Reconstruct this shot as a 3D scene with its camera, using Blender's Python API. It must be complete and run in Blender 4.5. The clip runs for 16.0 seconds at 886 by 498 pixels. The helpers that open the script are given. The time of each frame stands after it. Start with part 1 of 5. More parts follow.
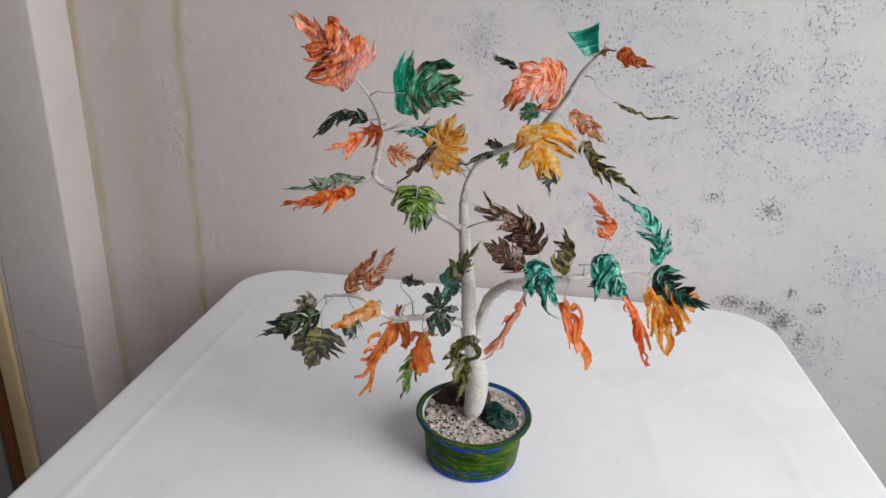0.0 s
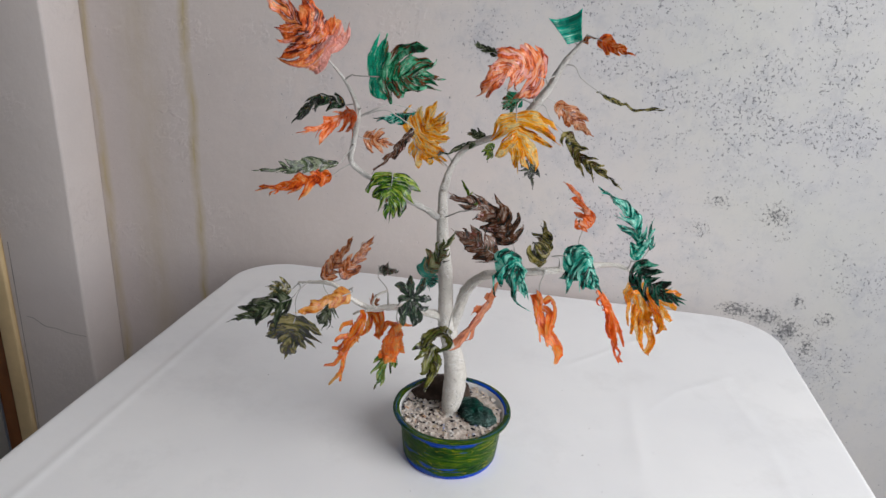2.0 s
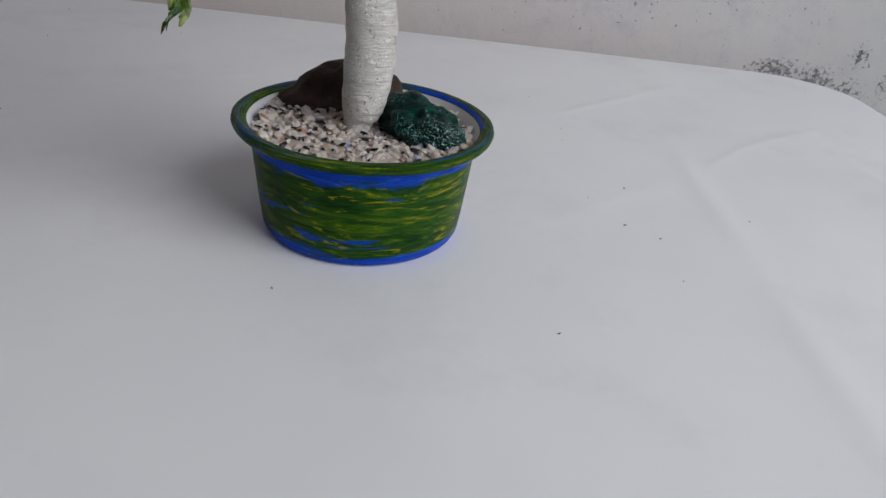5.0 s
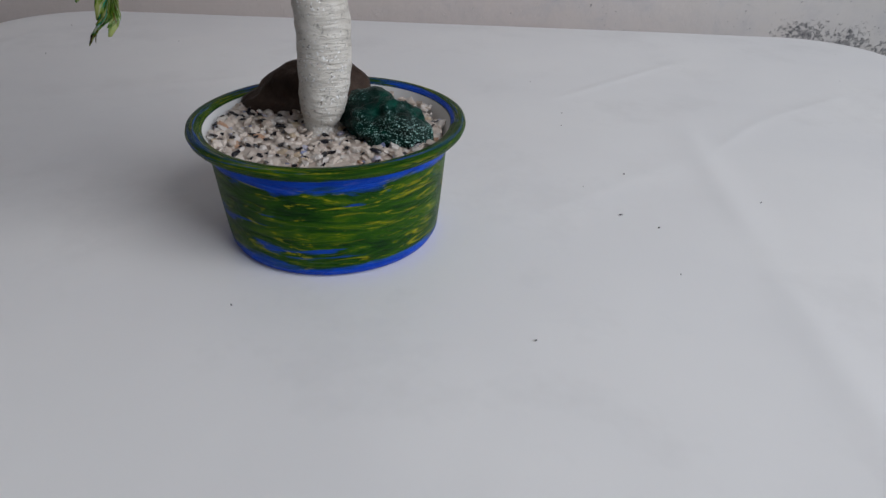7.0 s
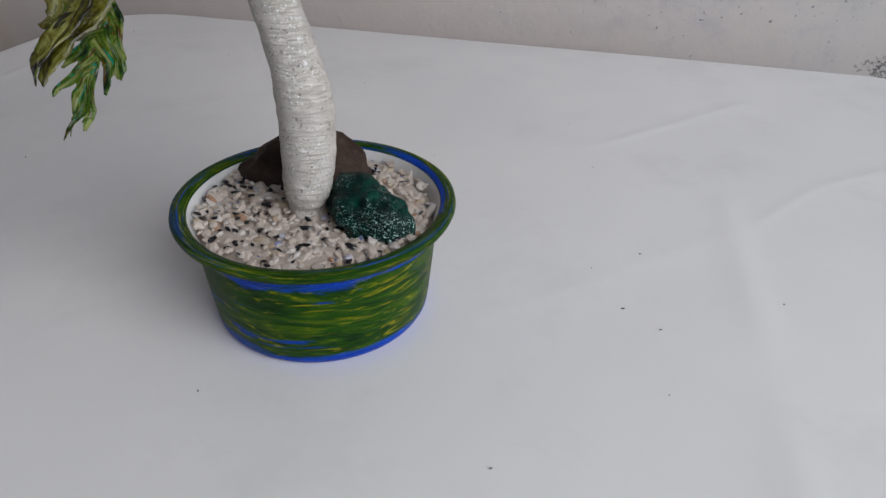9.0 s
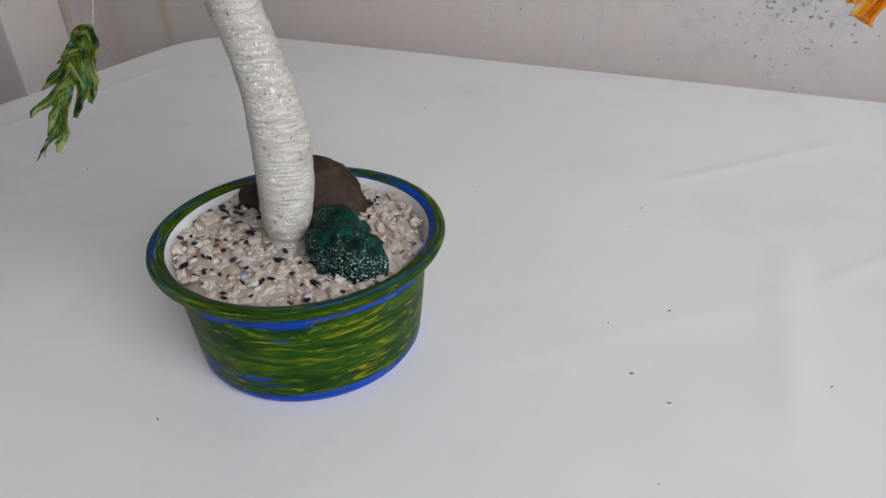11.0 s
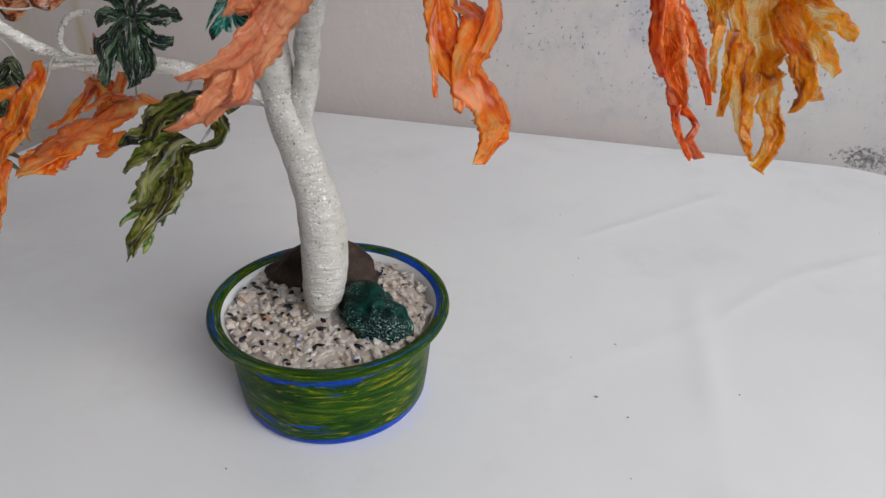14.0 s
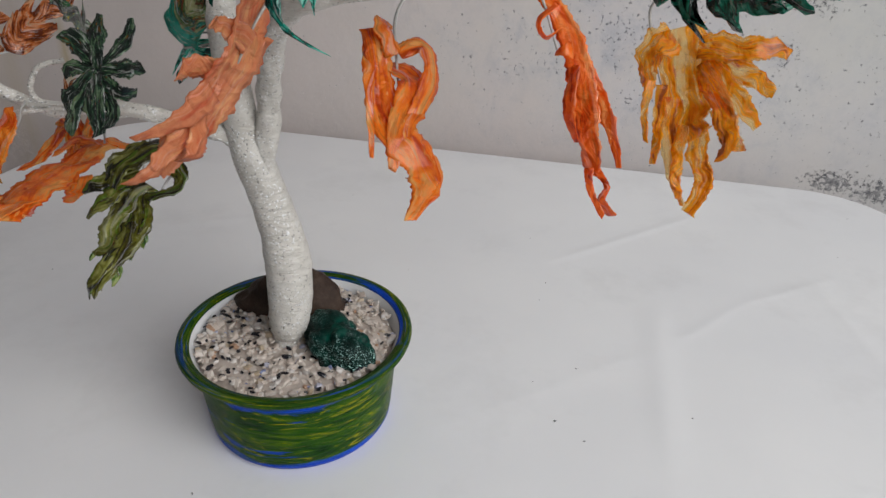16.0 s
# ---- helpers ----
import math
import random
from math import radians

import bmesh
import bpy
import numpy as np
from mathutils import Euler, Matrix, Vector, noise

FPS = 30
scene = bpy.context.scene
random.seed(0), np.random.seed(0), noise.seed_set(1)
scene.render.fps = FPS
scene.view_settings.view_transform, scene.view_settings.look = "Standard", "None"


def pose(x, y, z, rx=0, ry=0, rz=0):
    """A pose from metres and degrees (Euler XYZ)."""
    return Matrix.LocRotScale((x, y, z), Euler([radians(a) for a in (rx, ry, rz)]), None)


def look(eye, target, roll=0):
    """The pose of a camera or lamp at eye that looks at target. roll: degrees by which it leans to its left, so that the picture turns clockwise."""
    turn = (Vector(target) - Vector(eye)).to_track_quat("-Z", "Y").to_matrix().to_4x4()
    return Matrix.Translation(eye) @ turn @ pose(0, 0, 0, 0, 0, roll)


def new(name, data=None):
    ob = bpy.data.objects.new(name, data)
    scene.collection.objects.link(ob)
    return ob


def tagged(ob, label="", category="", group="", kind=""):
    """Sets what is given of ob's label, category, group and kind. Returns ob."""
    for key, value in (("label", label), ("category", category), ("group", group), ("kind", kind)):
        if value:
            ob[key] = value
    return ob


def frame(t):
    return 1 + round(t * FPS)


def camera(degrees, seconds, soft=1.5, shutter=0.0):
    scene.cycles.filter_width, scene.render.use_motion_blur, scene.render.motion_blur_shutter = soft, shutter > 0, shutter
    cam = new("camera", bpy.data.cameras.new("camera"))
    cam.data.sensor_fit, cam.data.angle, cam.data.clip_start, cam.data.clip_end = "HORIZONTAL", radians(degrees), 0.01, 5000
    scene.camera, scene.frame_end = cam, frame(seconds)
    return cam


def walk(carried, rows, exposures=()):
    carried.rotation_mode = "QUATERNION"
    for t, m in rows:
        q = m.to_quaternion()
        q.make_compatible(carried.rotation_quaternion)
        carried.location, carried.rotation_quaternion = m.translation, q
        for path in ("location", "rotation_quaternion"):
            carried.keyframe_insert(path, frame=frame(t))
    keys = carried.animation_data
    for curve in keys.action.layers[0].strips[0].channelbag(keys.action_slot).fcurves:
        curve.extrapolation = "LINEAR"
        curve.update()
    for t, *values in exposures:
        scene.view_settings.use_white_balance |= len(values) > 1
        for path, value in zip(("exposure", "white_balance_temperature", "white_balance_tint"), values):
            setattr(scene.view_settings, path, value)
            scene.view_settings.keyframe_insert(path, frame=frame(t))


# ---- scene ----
cam = camera(67.3, 16.0)
PATH = [
    (0, (0.04, -0.563, 1.183), (-0.195, 1.291, 0.468), 2.4),
    (0.5, (0.029, -0.548, 1.168), (-0.26, 1.299, 0.458), 1.9),
    (1, (0.033, -0.55, 1.168), (-0.233, 1.318, 0.505), 1.5),
    (1.5, (0.047, -0.547, 1.167), (-0.204, 1.321, 0.5), 2.2),
    (2, (0.081, -0.552, 1.167), (-0.227, 1.297, 0.469), 3.2),
    (2.5, (0.104, -0.534, 1.139), (-0.272, 1.279, 0.381), 3.0),
    (2.7, (0.096, -0.512, 1.124), (-0.176, 1.337, 0.412), 5.2),
    (3, (0.102, -0.467, 1.109), (-0.03, 1.399, 0.4), 6.2),
    (3.5, (0.079, -0.395, 1.038), (0.113, 1.466, 0.307), 9.0),
    (4, (0.06, -0.34, 0.949), (0.097, 1.474, 0.107), 7.7),
    (4.2, (0.052, -0.318, 0.915), (0.061, 1.46, -0.002), 7.7),
    (6.3, (0.048, -0.272, 0.888), (0.003, 1.449, -0.13), 3.8),
    (6.5, (0.062, -0.275, 0.889), (-0.008, 1.452, -0.116), 2.9),
    (7, (0.078, -0.262, 0.892), (-0.065, 1.447, -0.137), 1.2),
    (7.5, (0.1036, -0.2473, 0.8943), (-0.1395, 1.3530, -0.1007), 0.21),
    (7.7, (0.0994, -0.2425, 0.9008), (-0.1235, 1.3655, -0.0864), 0.02),
    (8, (0.0903, -0.2426, 0.9181), (-0.0254, 1.4061, -0.0191), 2.38),
    (8.2, (0.0886, -0.2466, 0.9205), (0.0006, 1.3988, -0.0255), 1.66),
    (8.5, (0.0892, -0.2394, 0.9167), (-0.0611, 1.3770, -0.0705), 2.00),
    (8.8, (0.1088, -0.2303, 0.9235), (-0.1936, 1.3452, -0.0946), 1.58),
    (9, (0.11, -0.222, 0.929), (-0.249, 1.409, -0.17), 1.5),
    (9.2, (0.119, -0.219, 0.921), (-0.288, 1.398, -0.184), 0.3),
    (11.3, (0.153, -0.183, 0.928), (-0.557, 1.378, -0.101), -0.6),
    (11.5, (0.146, -0.194, 0.932), (-0.532, 1.405, -0.06), -0.3),
    (12, (0.1332, -0.1979, 0.9363), (-0.5641, 1.3057, 0.0074), -1.48),
    (12.5, (0.124, -0.214, 0.948), (-0.469, 1.395, -0.081), -0.0),
    (13, (0.123, -0.231, 0.958), (-0.364, 1.46, 0.008), -1.6),
    (13.5, (0.123, -0.237, 0.966), (-0.309, 1.469, 0.016), -0.0),
    (14, (0.123, -0.247, 0.975), (-0.292, 1.449, -0.001), 1.4),
    (14.5, (0.128, -0.251, 0.984), (-0.275, 1.462, 0.034), 1.6),
    (15, (0.128, -0.247, 0.986), (-0.28, 1.464, 0.032), 1.8),
    (15.5, (0.131, -0.245, 0.984), (-0.288, 1.461, 0.028), 1.4),
    (16, (0.138, -0.25, 0.99), (-0.254, 1.468, 0.044), 1.9),
]
walk(cam, [(t, look(eye, target, roll)) for t, eye, target, roll in PATH],
     [(0, 0.38, 6430, 10), (2.6, 0.28, 6430, 10), (4.2, -0.06, 6230, 10), (6.5, -0.18, 6170, 10), (9.0, -0.13, 6280, 10), (11.5, 0.06, 6400, 10), (13.0, 0.10, 6400, 10), (16, 0.02, 6480, 9)])

# ---- light ----
world = bpy.data.worlds.new("overcast_sky")
scene.world = world
world.use_nodes = True
wn = world.node_tree.nodes
sky = wn.new("ShaderNodeTexSky")
sky.sky_type = "NISHITA"
sky.sun_disc = False
sky.sun_elevation = radians(48)
sky.sun_rotation = radians(120)
sky.air_density, sky.dust_density, sky.ozone_density = 1.0, 1.5, 1.5
world.node_tree.links.new(sky.outputs[0], wn["Background"].inputs[0])
wn["Background"].inputs[1].default_value = 0.06

sun_data = bpy.data.lights.new("sun", "SUN")
sun_data.energy, sun_data.angle, sun_data.color = 0.22, radians(34), (1.0, 0.99, 0.97)
sun = new("sun", sun_data)
sun.matrix_world = look((2.0, -1.20, 2.42), (0, 0.05, 0.74))


# area lamp added out of view, standing in for daylight from the right
added_lamp_data = bpy.data.lights.new("added_side_lamp", "AREA")
added_lamp_data.shape, added_lamp_data.size, added_lamp_data.size_y, added_lamp_data.energy, added_lamp_data.color = "RECTANGLE", 1.0, 1.2, 15.3, (1.0, 0.99, 0.97)
added_side_lamp = new("added_side_lamp", added_lamp_data)
added_side_lamp.matrix_world = look((1.00, -0.60, 1.42), (0.10, -0.15, 0.80))


# ---- materials ----
def mat(name):
    m = bpy.data.materials.new(name)
    m.use_nodes = True
    return m, m.node_tree.nodes, m.node_tree.links, m.node_tree.nodes["Principled BSDF"]


def ramp(nodes, links, fac, stops):
    r = nodes.new("ShaderNodeValToRGB")
    e = r.color_ramp.elements
    while len(e) < len(stops):
        e.new(0.5)
    for el, (p, c) in zip(e, stops):
        el.position = p
        el.color = (*c, 1) if len(c) == 3 else c
    links.new(fac, r.inputs[0])
    return r.outputs[0]


def grey(v):
    return (v, v, v)


def noise_tex(nodes, links, vec, scale, detail=4.0, rough=0.55, distortion=0.0):
    n = nodes.new("ShaderNodeTexNoise")
    n.inputs["Scale"].default_value = scale
    n.inputs["Detail"].default_value = detail
    n.inputs["Roughness"].default_value = rough
    n.inputs["Distortion"].default_value = distortion
    if vec:
        links.new(vec, n.inputs["Vector"])
    return n.outputs["Fac"]


def mapped(nodes, links, vec, scale=(1, 1, 1), loc=(0, 0, 0)):
    mp = nodes.new("ShaderNodeMapping")
    mp.inputs["Scale"].default_value = scale
    mp.inputs["Location"].default_value = loc
    links.new(vec, mp.inputs["Vector"])
    return mp.outputs[0]


def mix_col(nodes, links, fac, a, b, mode="MIX"):
    mx = nodes.new("ShaderNodeMix")
    mx.data_type = "RGBA"
    mx.blend_type = mode
    for sock, v in ((mx.inputs["Factor"], fac), (mx.inputs["A"], a), (mx.inputs["B"], b)):
        if isinstance(v, (int, float)):
            sock.default_value = v
        elif isinstance(v, tuple):
            sock.default_value = (*v, 1) if len(v) == 3 else v
        else:
            links.new(v, sock)
    return mx.outputs["Result"]


def math_node(nodes, links, op, a, b=None, clamp=False):
    m = nodes.new("ShaderNodeMath")
    m.operation = op
    m.use_clamp = clamp
    for sock, v in zip(m.inputs, (a, b)):
        if v is None:
            continue
        if isinstance(v, (int, float)):
            sock.default_value = v
        else:
            links.new(v, sock)
    return m.outputs[0]


def bump(nodes, links, bsdf, height, strength, distance):
    b = nodes.new("ShaderNodeBump")
    b.inputs["Strength"].default_value = strength
    b.inputs["Distance"].default_value = distance
    links.new(height, b.inputs["Height"])
    links.new(b.outputs[0], bsdf.inputs["Normal"])


def coords(nodes, which="Object"):
    return nodes.new("ShaderNodeTexCoord").outputs[which]


def gauss(nodes, links, value, centre, half):
    """1 at centre, falling to 0 at half away from it."""
    d = math_node(nodes, links, "ABSOLUTE", math_node(nodes, links, "SUBTRACT", value, centre))
    return math_node(nodes, links, "SUBTRACT", 1.0, math_node(nodes, links, "DIVIDE", d, half), clamp=True)


def blob(nodes, links, x, z, cx, cz, rx, rz):
    """A soft spot on the wall: 1 in its middle and 0 past its rim."""
    dx = math_node(nodes, links, "DIVIDE", math_node(nodes, links, "SUBTRACT", x, cx), rx)
    dz = math_node(nodes, links, "DIVIDE", math_node(nodes, links, "SUBTRACT", z, cz), rz)
    d = math_node(nodes, links, "SQRT", math_node(nodes, links, "ADD", math_node(nodes, links, "MULTIPLY", dx, dx), math_node(nodes, links, "MULTIPLY", dz, dz)))
    return math_node(nodes, links, "SUBTRACT", 1.0, d, clamp=True)


def plaster(name, base, pits):
    """Old painted plaster: blotches, water runs, peeled flakes and, with pits, mould-dark holes."""
    m, n, l, b = mat(name)
    co = coords(n)
    sep = n.new("ShaderNodeSeparateXYZ")
    l.new(co, sep.inputs[0])
    x, z = sep.outputs[0], sep.outputs[2]
    broad = noise_tex(n, l, co, 3.2, 5, 0.6)
    col = ramp(n, l, broad, [(0.3, tuple(c * 0.90 for c in base)), (0.55, base), (0.75, tuple(min(1, c * 1.06) for c in base))])
    fine = noise_tex(n, l, co, 260, 3, 0.6)
    col = mix_col(n, l, ramp(n, l, fine, [(0.35, grey(0.0)), (0.7, grey(0.22))]), col, tuple(c * 0.85 for c in base))
    peel_zone = ramp(n, l, noise_tex(n, l, co, 6.5, 3, 0.5), [(0.55, grey(0)), (0.66, grey(1))])
    peel = math_node(n, l, "MULTIPLY", ramp(n, l, noise_tex(n, l, co, 60, 6, 0.65), [(0.5, grey(0)), (0.56, grey(1))]), peel_zone)
    rough_h = noise_tex(n, l, co, 35, 8, 0.62)
    height = math_node(n, l, "ADD", math_node(n, l, "MULTIPLY", rough_h, 0.5), math_node(n, l, "MULTIPLY", peel, 0.35))
    if pits:
        dry = math_node(n, l, "SUBTRACT", 1.0, math_node(n, l, "MULTIPLY", math_node(n, l, "ADD", x, 0.25), 3.0, clamp=True))
        height = math_node(n, l, "ADD", math_node(n, l, "MULTIPLY", rough_h, 0.5), math_node(n, l, "MULTIPLY", math_node(n, l, "MULTIPLY", peel, dry), 0.5))
        # how thickly the holes stand: in damp fields away from the corner, with nearly whole plaster between them
        side = n.new("ShaderNodeMapRange")
        side.inputs["From Min"].default_value, side.inputs["From Max"].default_value = -0.30, 0.26
        l.new(x, side.inputs["Value"])
        field = None
        for cx, cz, rx, rz, k in ((0.26, 1.05, 0.24, 0.15, 1.5), (0.45, 1.03, 0.18, 0.14, 1.5), (0.61, 0.84, 0.14, 0.17, 1.2), (0.52, 0.64, 0.24, 0.13, 1.0), (0.12, 1.16, 0.34, 0.10, 1.0), (0.42, 1.20, 0.34, 0.09, 1.2), (0.02, 1.0, 0.22, 0.12, 0.7), (-0.30, 1.02, 0.20, 0.20, 0.5), (-0.04, 1.12, 0.09, 0.08, 1.3), (0.18, 0.85, 0.32, 0.14, 0.85)):
            s = math_node(n, l, "MULTIPLY", blob(n, l, x, z, cx, cz, rx, rz), k)
            field = s if field is None else math_node(n, l, "MAXIMUM", field, s)
        damp = noise_tex(n, l, co, 13, 4, 0.65)
        dens = math_node(n, l, "MULTIPLY", math_node(n, l, "ADD", field, math_node(n, l, "MULTIPLY", side.outputs[0], 0.42)), ramp(n, l, damp, [(0.40, grey(0.2)), (0.60, grey(1))]), clamp=True)
        # bare grey-green plaster where the paint has gone, further in the higher it is
        bare = n.new("ShaderNodeMapRange")
        bare.inputs["From Min"].default_value, bare.inputs["From Max"].default_value = -0.12, 0.36
        l.new(math_node(n, l, "ADD", x, math_node(n, l, "MULTIPLY", math_node(n, l, "SUBTRACT", z, 1.0), 0.8)), bare.inputs["Value"])
        col = mix_col(n, l, math_node(n, l, "MULTIPLY", bare.outputs[0], 0.85), col, mix_col(n, l, broad, (0.47, 0.475, 0.465), (0.55, 0.55, 0.535)))
        # lilac-grey damp bloom on the pitted side
        col = mix_col(n, l, math_node(n, l, "MULTIPLY", dens, 0.45), col, (0.48, 0.485, 0.53))
        green = math_node(n, l, "MULTIPLY", side.outputs[0], ramp(n, l, noise_tex(n, l, mapped(n, l, co, (1, 1, 1), (3.1, 0, 1.7)), 4.2, 3, 0.5), [(0.45, grey(0)), (0.7, grey(0.35))]))
        col = mix_col(n, l, green, col, (0.53, 0.53, 0.46))
        holes = noise_tex(n, l, mapped(n, l, co, (1, 1, 0.8)), 250, 4, 0.62, 0.0)
        big = noise_tex(n, l, co, 190, 2, 0.5, 0.1)
        cut = math_node(n, l, "SUBTRACT", 0.695, math_node(n, l, "MULTIPLY", dens, 0.115))
        pit = math_node(n, l, "MULTIPLY", math_node(n, l, "SUBTRACT", holes, cut), 22, clamp=True)
        pit2 = math_node(n, l, "MULTIPLY", math_node(n, l, "SUBTRACT", big, math_node(n, l, "ADD", cut, 0.02)), 16, clamp=True)
        pit = math_node(n, l, "MAXIMUM", pit, pit2)
        # blurred grey bloom between the holes
        smear = ramp(n, l, noise_tex(n, l, co, 30, 8, 0.78, 0.4), [(0.48, grey(0)), (0.62, grey(1))])
        col = mix_col(n, l, math_node(n, l, "MULTIPLY", math_node(n, l, "MULTIPLY", smear, dens), 0.62), col, (0.38, 0.385, 0.42))
        # mould stains above the table corner
        stain = None
        for cx, cz, rx, rz, k in ((0.385, 0.735, 0.055, 0.026, 0.34), (0.430, 0.728, 0.05, 0.030, 0.34), (0.465, 0.710, 0.045, 0.042, 0.34), (0.500, 0.685, 0.030, 0.050, 0.28), (0.470, 0.760, 0.024, 0.030, 0.27), (0.515, 0.733, 0.034, 0.030, 0.27), (0.412, 0.893, 0.046, 0.040, 0.28), (0.425, 0.858, 0.03, 0.03, 0.20), (0.325, 0.907, 0.045, 0.024, 0.24), (0.307, 0.862, 0.030, 0.034, 0.24), (0.53, 0.785, 0.05, 0.025, 0.20), (0.59, 1.0, 0.06, 0.02, 0.20)):
            s = math_node(n, l, "MULTIPLY", blob(n, l, x, z, cx, cz, rx, rz), k)
            stain = s if stain is None else math_node(n, l, "MAXIMUM", stain, s)
        mould = noise_tex(n, l, co, 210, 5, 0.72, 0.5)
        ms = math_node(n, l, "MULTIPLY", math_node(n, l, "SUBTRACT", mould, math_node(n, l, "SUBTRACT", 0.71, stain)), 14, clamp=True)
        ms = math_node(n, l, "MULTIPLY", ms, math_node(n, l, "MULTIPLY", stain, 9, clamp=True))
        col = mix_col(n, l, math_node(n, l, "MULTIPLY", pit, 0.66), col, (0.12, 0.12, 0.14))
        col = mix_col(n, l, math_node(n, l, "MULTIPLY", ms, ramp(n, l, noise_tex(n, l, co, 150, 4, 0.7), [(0.35, grey(0.35)), (0.6, grey(0.95))])), col, (0.075, 0.078, 0.088))
        height = math_node(n, l, "SUBTRACT", height, math_node(n, l, "MULTIPLY", math_node(n, l, "MAXIMUM", pit, ms), 0.7))
        # rusty water runs down from above, near the corner
        wob = math_node(n, l, "MULTIPLY", math_node(n, l, "SUBTRACT", noise_tex(n, l, mapped(n, l, co, (0.2, 1, 1)), 7, 3, 0.6), 0.5), 0.035)
        xw = math_node(n, l, "ADD", x, wob)
        run = gauss(n, l, xw, -0.527, 0.012)
        run = math_node(n, l, "MAXIMUM", run, math_node(n, l, "MULTIPLY", gauss(n, l, xw, -0.615, 0.05), 0.35))
        run = math_node(n, l, "MAXIMUM", run, math_node(n, l, "MULTIPLY", gauss(n, l, xw, -0.703, 0.013), 0.9))
        run = math_node(n, l, "MULTIPLY", run, ramp(n, l, noise_tex(n, l, mapped(n, l, co, (1, 1, 0.25)), 30, 5, 0.65), [(0.32, grey(0.1)), (0.6, grey(0.75))]))
        col = mix_col(n, l, math_node(n, l, "MULTIPLY", run, 1.25, clamp=True), col, (0.50, 0.40, 0.22))
    l.new(col, b.inputs["Base Color"])
    b.inputs["Roughness"].default_value = 0.75
    bump(n, l, b, height, 0.5, 0.0045)
    return m


WALL = plaster("old_plaster", (0.645, 0.575, 0.55), True)
PILLAR = plaster("pillar_plaster", (0.66, 0.60, 0.58), False)


def plain(name, col, rough=0.5, spread=0.12, scale=40, bumps=0.0, metallic=0.0):
    m, n, l, b = mat(name)
    co = coords(n)
    f = noise_tex(n, l, co, scale, 5, 0.6)
    c = ramp(n, l, f, [(0.3, tuple(v * (1 - spread) for v in col)), (0.7, tuple(min(1, v * (1 + spread)) for v in col))])
    l.new(c, b.inputs["Base Color"])
    b.inputs["Roughness"].default_value = rough
    b.inputs["Metallic"].default_value = metallic
    if bumps:
        bump(n, l, b, noise_tex(n, l, co, scale * 3, 4, 0.6), 0.5, bumps)
    return m


def table_mat():
    m, n, l, b = mat("white_table_plastic")
    co = coords(n)
    c = ramp(n, l, noise_tex(n, l, co, 5, 4, 0.55), [(0.3, (0.77, 0.775, 0.795)), (0.7, (0.845, 0.845, 0.85))])
    smudge = ramp(n, l, noise_tex(n, l, mapped(n, l, co, (1, 1, 1), (0.7, 0.2, 0)), 11, 5, 0.7), [(0.52, grey(0)), (0.72, grey(0.45))])
    c = mix_col(n, l, smudge, c, (0.68, 0.68, 0.69))
    l.new(c, b.inputs["Base Color"])
    l.new(ramp(n, l, noise_tex(n, l, co, 9, 4, 0.6), [(0.3, grey(0.36)), (0.7, grey(0.5))]), b.inputs["Roughness"])
    bump(n, l, b, noise_tex(n, l, co, 14, 3, 0.5), 0.25, 0.004)
    return m


TABLE = table_mat()
TILE = plain("cement_floor", (0.22, 0.21, 0.20), 0.7, 0.2, 6, 0.002)
CEIL = plain("ceiling_paint", (0.75, 0.74, 0.72), 0.8, 0.06, 4)
WOOD_TRIM = plain("ochre_painted_wood", (0.60, 0.45, 0.25), 0.45, 0.12, 18, 0.0006)
WOOD_DOOR = plain("varnished_brown_wood", (0.24, 0.085, 0.025), 0.35, 0.35, 14, 0.0004)
SHUTTER = plain("dark_brown_shutter", (0.045, 0.03, 0.025), 0.5, 0.25, 25)
FROND_WIRE = plain("wrapped_wire", (0.38, 0.37, 0.35), 0.35, 0.2, 300, 0.0004)


def bark_mat(name, dark, light, shine):
    """Paper tape wound round the stem, painted, with fine wrinkles, dark specks and silver glitter."""
    m, n, l, b = mat(name)
    co = coords(n)
    wr = noise_tex(n, l, mapped(n, l, co, (150, 150, 620)), 1.0, 4, 0.66, 1.4)
    c = ramp(n, l, noise_tex(n, l, co, 85, 5, 0.65), [(0.3, dark), (0.65, light)])
    # shade in the wrinkle valleys, put into the colour
    c = mix_col(n, l, ramp(n, l, wr, [(0.30, grey(0.75)), (0.40, grey(0))]), c, (0.36, 0.33, 0.29))
    specks = ramp(n, l, noise_tex(n, l, co, 520, 3, 0.6), [(0.63, grey(0)), (0.67, grey(0.6))])
    c = mix_col(n, l, specks, c, (0.16, 0.15, 0.14))
    spots = noise_tex(n, l, co, 900, 2, 0.5)
    glit = ramp(n, l, spots, [(0.585, grey(0)), (0.615, grey(shine))])
    zone = ramp(n, l, noise_tex(n, l, co, 45, 3, 0.5), [(0.38, grey(0)), (0.52, grey(1))])
    g = math_node(n, l, "MULTIPLY", glit, zone)
    tone = n.new("ShaderNodeTexVoronoi")
    tone.inputs["Scale"].default_value = 1300
    l.new(co, tone.inputs["Vector"])
    c = mix_col(n, l, g, c, ramp(n, l, tone.outputs["Color"], [(0.25, (0.30, 0.28, 0.25)), (0.5, (0.95, 0.95, 0.95))]))
    l.new(c, b.inputs["Base Color"])
    l.new(ramp(n, l, g, [(0, grey(0.45)), (1, grey(0.12))]), b.inputs["Roughness"])
    bump(n, l, b, wr, 0.9, 0.0016)
    return m


BARK = bark_mat("white_paper_wrap", (0.55, 0.52, 0.47), (0.72, 0.69, 0.64), 1.0)
TWIG = bark_mat("grey_paper_wrap", (0.36, 0.345, 0.32), (0.60, 0.585, 0.555), 0.4)


